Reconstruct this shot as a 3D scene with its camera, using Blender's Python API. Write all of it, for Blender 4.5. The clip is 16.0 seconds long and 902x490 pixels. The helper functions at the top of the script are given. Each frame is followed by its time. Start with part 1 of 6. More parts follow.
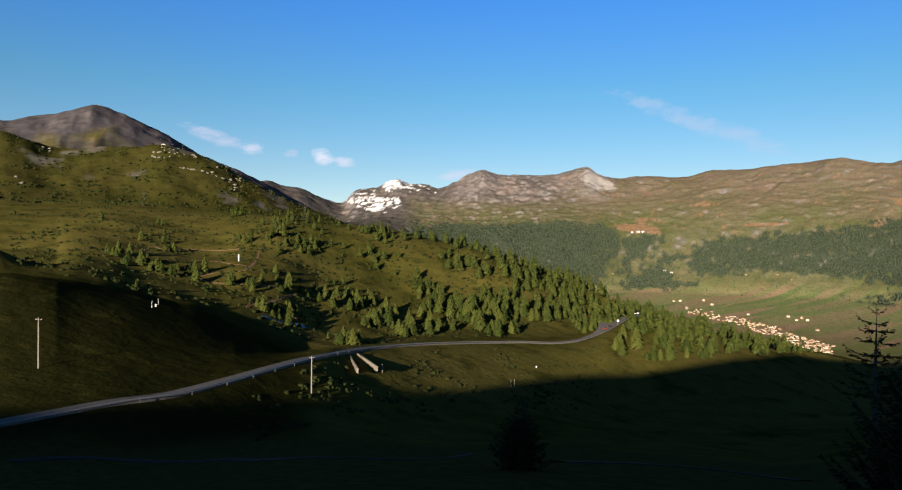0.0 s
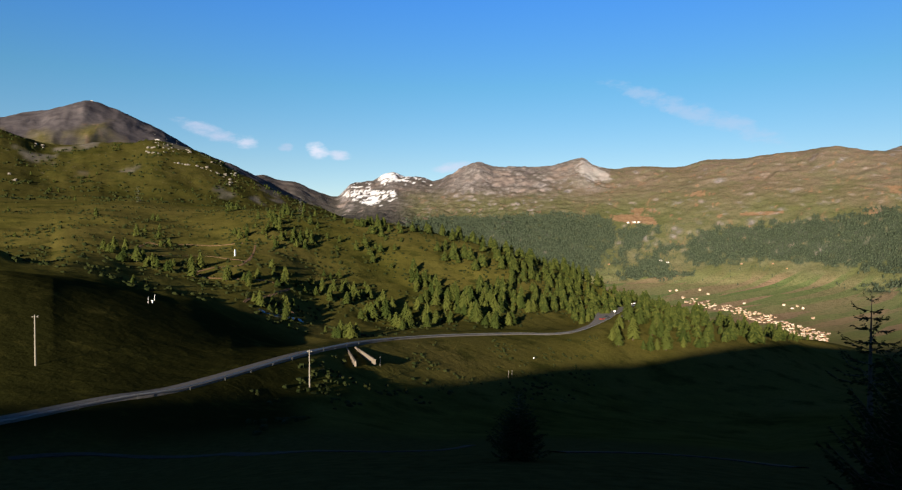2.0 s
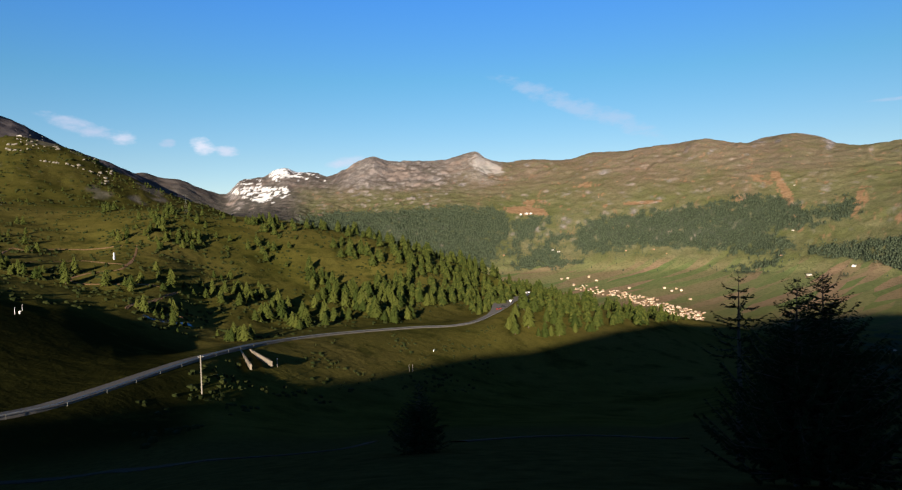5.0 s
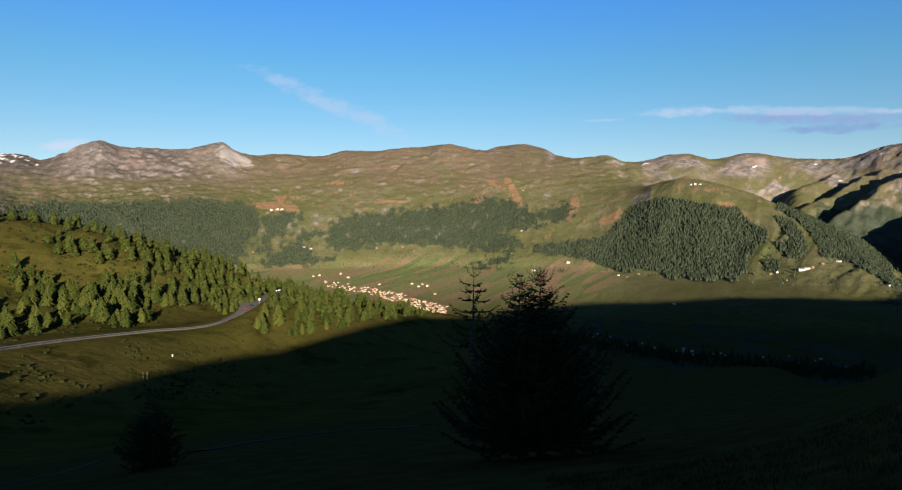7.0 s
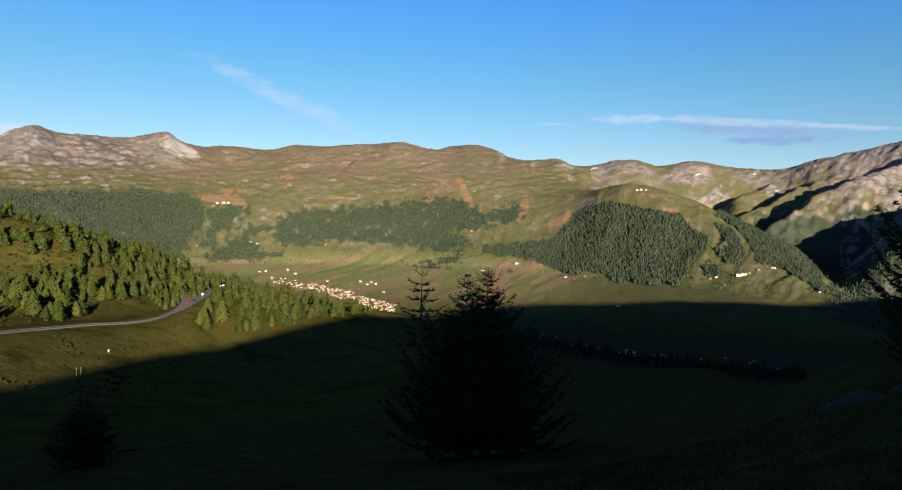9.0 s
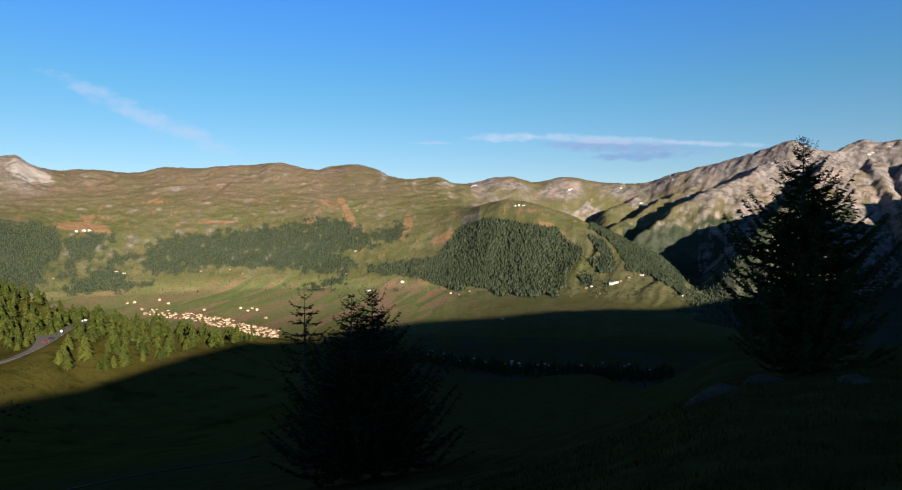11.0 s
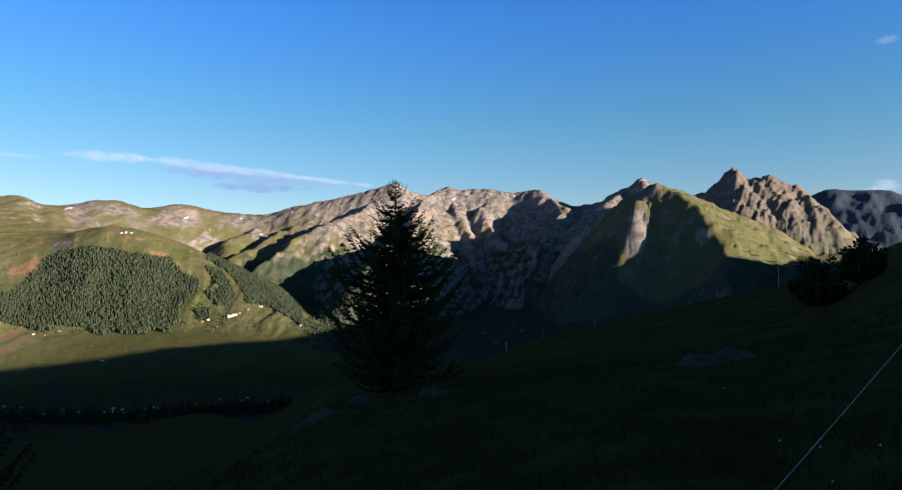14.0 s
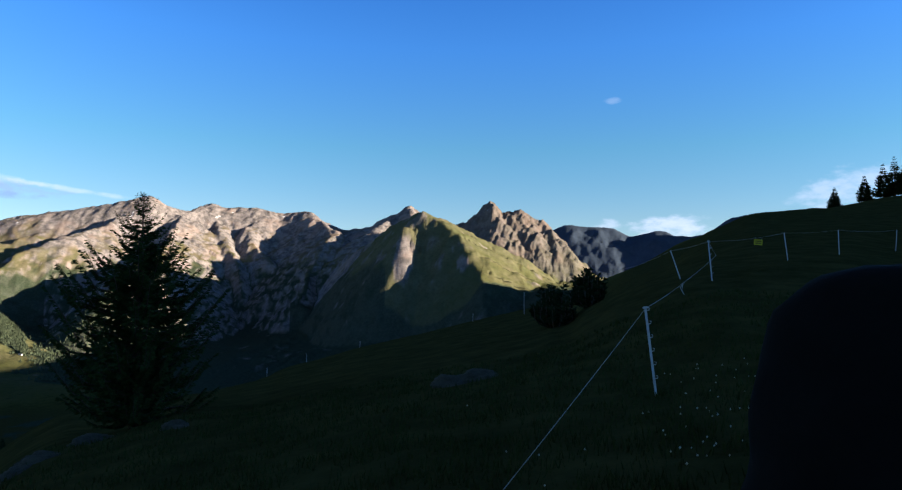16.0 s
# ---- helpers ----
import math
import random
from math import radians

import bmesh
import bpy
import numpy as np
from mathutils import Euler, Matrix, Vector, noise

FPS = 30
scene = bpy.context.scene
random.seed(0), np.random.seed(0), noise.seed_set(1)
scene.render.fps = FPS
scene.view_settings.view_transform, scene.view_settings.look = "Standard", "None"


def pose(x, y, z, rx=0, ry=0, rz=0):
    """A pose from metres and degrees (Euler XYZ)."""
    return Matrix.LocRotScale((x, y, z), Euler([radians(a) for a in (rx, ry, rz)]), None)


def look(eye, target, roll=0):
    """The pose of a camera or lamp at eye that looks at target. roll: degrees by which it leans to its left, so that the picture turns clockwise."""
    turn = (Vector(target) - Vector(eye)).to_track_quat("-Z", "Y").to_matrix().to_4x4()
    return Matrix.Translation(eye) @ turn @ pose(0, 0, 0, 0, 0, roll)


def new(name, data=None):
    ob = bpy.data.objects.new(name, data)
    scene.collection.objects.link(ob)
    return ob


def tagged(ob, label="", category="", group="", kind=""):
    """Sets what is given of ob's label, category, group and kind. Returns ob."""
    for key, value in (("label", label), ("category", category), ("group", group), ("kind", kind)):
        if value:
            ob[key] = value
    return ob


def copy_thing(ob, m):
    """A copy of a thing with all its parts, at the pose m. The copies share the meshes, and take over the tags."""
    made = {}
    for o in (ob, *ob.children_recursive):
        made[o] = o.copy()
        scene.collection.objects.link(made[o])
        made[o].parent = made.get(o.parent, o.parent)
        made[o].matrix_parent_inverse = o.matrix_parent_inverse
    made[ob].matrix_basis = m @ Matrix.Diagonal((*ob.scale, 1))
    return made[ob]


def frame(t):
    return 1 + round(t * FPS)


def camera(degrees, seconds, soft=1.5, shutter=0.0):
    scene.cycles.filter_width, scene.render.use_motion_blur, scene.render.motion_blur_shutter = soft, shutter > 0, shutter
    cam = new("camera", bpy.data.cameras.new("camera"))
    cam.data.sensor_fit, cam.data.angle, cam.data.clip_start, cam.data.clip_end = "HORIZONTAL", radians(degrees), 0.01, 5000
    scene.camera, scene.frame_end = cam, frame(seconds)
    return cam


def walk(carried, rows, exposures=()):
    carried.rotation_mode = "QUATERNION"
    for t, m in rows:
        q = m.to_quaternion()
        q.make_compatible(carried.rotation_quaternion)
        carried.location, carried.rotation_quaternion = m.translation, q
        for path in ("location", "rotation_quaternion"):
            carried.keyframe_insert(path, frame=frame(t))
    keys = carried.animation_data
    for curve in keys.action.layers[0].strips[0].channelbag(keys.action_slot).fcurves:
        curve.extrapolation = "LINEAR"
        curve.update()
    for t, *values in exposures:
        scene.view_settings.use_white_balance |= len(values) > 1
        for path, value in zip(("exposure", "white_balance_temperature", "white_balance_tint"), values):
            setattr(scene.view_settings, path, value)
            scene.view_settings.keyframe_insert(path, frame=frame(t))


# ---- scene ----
cam = camera(69.16, 16.0, soft=1.25)
ROWS = [
    (0, pose(0.009, 0.500, 0, 89.27, 0, -1.01) @ pose(0, 0, 0, 0, 0, 0.61)),
    (0.5, pose(0.012, 0.500, 0, 89.15, 0, -1.40) @ pose(0, 0, 0, 0, 0, 0.49)),
    (1, pose(0.012, 0.500, 0, 89.47, 0, -1.41) @ pose(0, 0, 0, 0, 0, 0.22)),
    (1.5, pose(0.013, 0.500, 0, 88.92, 0, -1.44) @ pose(0, 0, 0, 0, 0, 0.16)),
    (2, pose(0.012, 0.500, 0, 88.61, 0, -1.34) @ pose(0, 0, 0, 0, 0, -0.03)),
    (2.5, pose(0.014, 0.500, 0, 88.66, 0, -1.55) @ pose(0, 0, 0, 0, 0, -0.18)),
    (3, pose(0.024, 0.499, 0, 88.63, 0, -2.70) @ pose(0, 0, 0, 0, 0, -0.49)),
    (3.2, pose(0.029, 0.499, 0, 89.15, 0, -3.28) @ pose(0, 0, 0, 0, 0, 0.00)),
    (3.5, pose(0.041, 0.498, 0, 88.26, 0, -4.65) @ pose(0, 0, 0, 0, 0, -1.06)),
    (3.7, pose(0.054, 0.497, 0, 88.32, 0, -6.17) @ pose(0, 0, 0, 0, 0, -1.18)),
    (5.8, pose(0.128, 0.483, 0, 88.05, 0, -14.82) @ pose(0, 0, 0, 0, 0, -0.37)),
    (6, pose(0.148, 0.478, 0, 88.44, 0, -17.21) @ pose(0, 0, 0, 0, 0, 0.11)),
    (6.1, pose(0.161, 0.473, 0, 88.42, 0, -18.80) @ pose(0, 0, 0, 0, 0, -0.00)),
    (6.4, pose(0.227, 0.446, 0, 87.99, 0, -26.95) @ pose(0, 0, 0, 0, 0, 0.00)),
    (6.5, pose(0.239, 0.439, 0, 88.06, 0, -28.54) @ pose(0, 0, 0, 0, 0, 0.10)),
    (7, pose(0.263, 0.425, 0, 87.45, 0, -31.79) @ pose(0, 0, 0, 0, 0, -0.15)),
    (7.5, pose(0.259, 0.427, 0, 87.10, 0, -31.25) @ pose(0, 0, 0, 0, 0, 0.91)),
    (8, pose(0.291, 0.407, 0, 86.42, 0, -35.53) @ pose(0, 0, 0, 0, 0, 1.23)),
    (8.2, pose(0.292, 0.406, 0, 86.83, 0, -35.71) @ pose(0, 0, 0, 0, 0, 1.46)),
    (10.3, pose(0.327, 0.378, 0, 88.77, 0, -40.90) @ pose(0, 0, 0, 0, 0, 0.58)),
    (10.5, pose(0.340, 0.367, 0, 89.10, 0, -42.83) @ pose(0, 0, 0, 0, 0, 0.50)),
    (11, pose(0.361, 0.346, 0, 89.13, 0, -46.25) @ pose(0, 0, 0, 0, 0, -0.47)),
    (11.5, pose(0.389, 0.314, 0, 90.28, 0, -51.06) @ pose(0, 0, 0, 0, 0, -0.57)),
    (12, pose(0.409, 0.288, 0, 90.61, 0, -54.85) @ pose(0, 0, 0, 0, 0, -1.12)),
    (12.4, pose(0.429, 0.257, 0, 92.47, 0, -59.11) @ pose(0, 0, 0, 0, 0, 0.00)),
    (12.5, pose(0.434, 0.248, 0, 91.71, 0, -60.32) @ pose(0, 0, 0, 0, 0, -1.18)),
    (12.9, pose(0.459, 0.199, 0, 91.95, 0, -66.51) @ pose(0, 0, 0, 0, 0, 0.00)),
    (13, pose(0.463, 0.189, 0, 90.80, 0, -67.85) @ pose(0, 0, 0, 0, 0, -0.90)),
    (13.5, pose(0.473, 0.161, 0, 90.72, 0, -71.17) @ pose(0, 0, 0, 0, 0, -0.41)),
    (13.7, pose(0.477, 0.149, 0, 91.16, 0, -72.71) @ pose(0, 0, 0, 0, 0, 0.00)),
    (13.8, pose(0.481, 0.136, 0, 91.11, 0, -74.26) @ pose(0, 0, 0, 0, 0, 0.00)),
    (14, pose(0.490, 0.098, 0, 91.71, 0, -78.65) @ pose(0, 0, 0, 0, 0, -0.08)),
    (14.3, pose(0.496, 0.066, 0, 91.55, 0, -82.44) @ pose(0, 0, 0, 0, 0, 0.00)),
    (14.5, pose(0.498, 0.042, 0, 91.72, 0, -85.15) @ pose(0, 0, 0, 0, 0, -1.17)),
    (15, pose(0.499, -0.035, 0, 93.19, 0, -94.01) @ pose(0, 0, 0, 0, 0, -0.26)),
    (15.5, pose(0.494, -0.077, 0, 93.82, 0, -98.90) @ pose(0, 0, 0, 0, 0, 0.63)),
    (16, pose(0.494, -0.075, 0, 93.87, 0, -98.65) @ pose(0, 0, 0, 0, 0, 0.74)),
]
walk(cam, ROWS, [(0.0, 1.24), (7.5, 1.24), (8.1, 1.38), (10.5, 1.32), (13.0, 1.38), (14.5, 1.60), (15.0, 1.66), (16.0, 1.82)])

# ---- light ----
SUN_AZ, SUN_EL = 160.0, 11.2
world = bpy.data.worlds.new("sky")
scene.world = world
world.use_nodes = True


def sun_vector():
    a, e = radians(SUN_AZ), radians(SUN_EL)
    return Vector((-math.sin(a) * math.cos(e), math.cos(a) * math.cos(e), math.sin(e)))


# azimuth, elevation, half width, half height, lean, thickness, whiteness
CLOUDS = [(18.8, 7.9, 2.6, .7, -.25, .75, .6), (15.9, 7.2, 1.0, .55, -.1, .9, .75), (12.8, 6.9, .7, .4, 0, .6, .6), (10.2, 6.7, 1.0, .8, -.1, 1.0, .9),
          (8.2, 6.4, 1.0, .5, 0, .85, .8), (-1.6, 5.4, 1.8, .5, .1, .7, .75), (-22, 9.3, 7.5, .9, -.4, .42, .6), (-44.5, 8.0, 2.0, .16, 0, .5, .6), (-51, 8.4, 3.5, .5, -.02, .55, .7),
          (-61, 7.3, 8.0, .62, -.07, .8, .16), (-62.5, 6.4, 4.5, .45, -.03, .75, .08), (-59, 8.0, 8.5, .42, -.085, .42, .7), (-68, 7.2, 4, .24, -.09, .4, .7), (-117.2, 5.2, 3.6, 1.2, .06, .75, .62), (-112, 5.4, 1.3, .7, 0, .6, .62), (-130, 8.0, 4.0, 1.5, .2, .5, .55), (-112.6, 16.0, .9, .3, 0, .18, .6)]


def clouds(nt, direction, sep, base):
    """Small clouds low over the ranges, laid into the sky."""
    def calc(op, *v):
        n = nt.nodes.new("ShaderNodeMath")
        n.operation = op
        for s, x in zip(n.inputs, v):
            if isinstance(x, (int, float)):
                s.default_value = x
            else:
                nt.links.new(x, s)
        return n.outputs[0]

    az = calc("DEGREES", calc("ARCTAN2", calc("MULTIPLY", sep.outputs["X"], -1.0), sep.outputs["Y"]))
    el = calc("DEGREES", calc("ARCSINE", sep.outputs["Z"]))
    flat = nt.nodes.new("ShaderNodeCombineXYZ")
    nt.links.new(calc("MULTIPLY", az, .45), flat.inputs[0])
    nt.links.new(el, flat.inputs[1])
    tex = nt.nodes.new("ShaderNodeTexNoise")
    tex.inputs["Scale"].default_value, tex.inputs["Detail"].default_value, tex.inputs["Roughness"].default_value = 1.1, 7.0, .62
    nt.links.new(flat.outputs[0], tex.inputs["Vector"])
    wob = calc("MULTIPLY", calc("SUBTRACT", tex.outputs["Fac"], .5), 3.6)
    out = base
    for a0, e0, wa, we, lean, thick, white in CLOUDS:
        da = calc("SUBTRACT", az, a0)
        de = calc("SUBTRACT", calc("SUBTRACT", el, e0), calc("MULTIPLY", da, -lean))
        d2 = calc("ADD", calc("POWER", calc("ABSOLUTE", calc("DIVIDE", da, wa)), 2.0), calc("POWER", calc("ABSOLUTE", calc("DIVIDE", de, we)), 2.0))
        rng = nt.nodes.new("ShaderNodeMapRange")
        rng.interpolation_type = "SMOOTHSTEP"
        rng.inputs["From Min"].default_value, rng.inputs["From Max"].default_value = 1.15, -.3
        rng.inputs["To Max"].default_value = thick
        nt.links.new(calc("ADD", d2, wob), rng.inputs["Value"])
        mix = nt.nodes.new("ShaderNodeMix")
        mix.data_type = "RGBA"
        nt.links.new(rng.outputs[0], mix.inputs[0])
        nt.links.new(out, mix.inputs[6])
        mix.inputs[7].default_value = (1.4 + 5.0 * white, 2.4 + 4.4 * white, 4.8 + 3.0 * white, 1)
        out = mix.outputs[2]
    return out


def build_sky():
    nt = world.node_tree
    nt.nodes.clear()
    out = nt.nodes.new("ShaderNodeOutputWorld")
    bg = nt.nodes.new("ShaderNodeBackground")
    sky = nt.nodes.new("ShaderNodeTexSky")
    sky.sky_type, sky.sun_disc = "NISHITA", False
    sky.sun_elevation, sky.sun_rotation = radians(SUN_EL + 6), radians(-SUN_AZ)
    sky.altitude, sky.air_density, sky.dust_density, sky.ozone_density = 2200, 1.0, 0.3, 3.0
    bg.inputs["Strength"].default_value = 0.055
    # bluer up the visible sky; above it dimmed and greyed to weaken the fill
    tc, sep = nt.nodes.new("ShaderNodeTexCoord"), nt.nodes.new("ShaderNodeSeparateXYZ")
    nt.links.new(tc.outputs["Generated"], sep.inputs[0])
    ramp = nt.nodes.new("ShaderNodeValToRGB")
    stops = ramp.color_ramp.elements
    stops[0].color, stops[1].color = (.95, .80, .76, 1), (.13, .095, .085, 1)
    for place_z, c in ((.10, (.82, .85, .78)), (.21, (.60, .97, .95)), (.35, (.44, 1.0, 1.48)), (.44, (.34, .90, 1.5)), (.66, (.32, .24, .24))):
        stops.new(place_z).color = (*c, 1)
    mul = nt.nodes.new("ShaderNodeMix")
    mul.data_type, mul.blend_type = "RGBA", "MULTIPLY"
    mul.inputs[0].default_value = 1.0
    nt.links.new(sep.outputs["Z"], ramp.inputs[0])
    nt.links.new(sky.outputs[0], mul.inputs[6])
    nt.links.new(ramp.outputs[0], mul.inputs[7])
    nt.links.new(clouds(nt, tc.outputs["Generated"], sep, mul.outputs[2]), bg.inputs[0])
    nt.links.new(bg.outputs[0], out.inputs[0])


build_sky()
lamp = bpy.data.lights.new("sun", "SUN")
lamp.energy, lamp.angle, lamp.color = 5.0, radians(0.5), (1.0, 0.85, 0.66)
sun = new("sun", lamp)
sun.matrix_world = look(sun_vector() * 100, (0, 0, 0))


# ---- node helpers ----
class Mat:
    def __init__(self, name, rough=0.9, metal=0.0, spec=0.06):
        self.m = bpy.data.materials.new(name)
        self.m.use_nodes = True
        self.nt = self.m.node_tree
        self.b = self.nt.nodes["Principled BSDF"]
        self.b.inputs["Roughness"].default_value = rough
        self.b.inputs["Metallic"].default_value = metal
        self.b.inputs["Specular IOR Level"].default_value = spec

    def node(self, kind, **kw):
        n = self.nt.nodes.new(kind)
        for k, v in kw.items():
            n.inputs[k.replace("_", " ")].default_value = v
        return n

    def link(self, a, b):
        self.nt.links.new(a, b)

    def coords(self, scale=1.0):
        geo = self.nt.nodes.new("ShaderNodeTexCoord")
        mp = self.nt.nodes.new("ShaderNodeMapping")
        mp.inputs["Scale"].default_value = scale if isinstance(scale, tuple) else (scale, scale, scale)
        self.link(geo.outputs["Object"], mp.inputs["Vector"])
        return mp.outputs[0]

    def noise(self, scale, detail=4.0, rough=0.6, vec=None):
        n = self.node("ShaderNodeTexNoise", Scale=scale, Detail=detail, Roughness=rough)
        self.link(vec if vec is not None else self.coords(), n.inputs["Vector"])
        return n.outputs["Fac"]

    def ramp(self, fac, lo, hi):
        n = self.node("ShaderNodeMapRange")
        n.inputs["From Min"].default_value, n.inputs["From Max"].default_value = lo, hi
        self.link(fac, n.inputs["Value"])
        return n.outputs[0]

    def math(self, op, a, b):
        n = self.nt.nodes.new("ShaderNodeMath")
        n.operation = op
        for s, v in zip(n.inputs, (a, b)):
            if isinstance(v, (int, float)):
                s.default_value = v
            else:
                self.link(v, s)
        return n.outputs[0]

    def mix(self, fac, a, b):
        n = self.nt.nodes.new("ShaderNodeMix")
        n.data_type = "RGBA"
        for s, v in ((n.inputs[0], fac), (n.inputs[6], a), (n.inputs[7], b)):
            if isinstance(v, tuple):
                s.default_value = (*v, 1)
            elif isinstance(v, (int, float)):
                s.default_value = v
            else:
                self.link(v, s)
        return n.outputs[2]

    def attr(self, name):
        n = self.nt.nodes.new("ShaderNodeAttribute")
        n.attribute_name = name
        return n.outputs["Fac"]

    def random(self):
        return self.nt.nodes.new("ShaderNodeObjectInfo").outputs["Random"]

    def island(self):
        return self.nt.nodes.new("ShaderNodeNewGeometry").outputs["Random Per Island"]

    def color(self, c):
        if isinstance(c, tuple):
            self.b.inputs["Base Color"].default_value = (*c, 1)
        else:
            self.link(c, self.b.inputs["Base Color"])
        return self

    def bump(self, h, strength=0.4, distance=0.05):
        n = self.node("ShaderNodeBump", Strength=strength, Distance=distance)
        self.link(h, n.inputs["Height"])
        self.link(n.outputs[0], self.b.inputs["Normal"])
        return self


def simple(name, a, b, scale, rough=0.85, bump=0.3, metal=0.0, dist=0.02):
    m = Mat(name, rough, metal)
    n1, n2 = m.noise(scale), m.noise(scale * 7, 3)
    m.color(m.mix(m.ramp(m.math("ADD", m.math("MULTIPLY", n1, 0.7), m.math("MULTIPLY", n2, 0.3)), 0.3, 0.7), a, b))
    m.bump(n2, bump, dist)
    return m.m


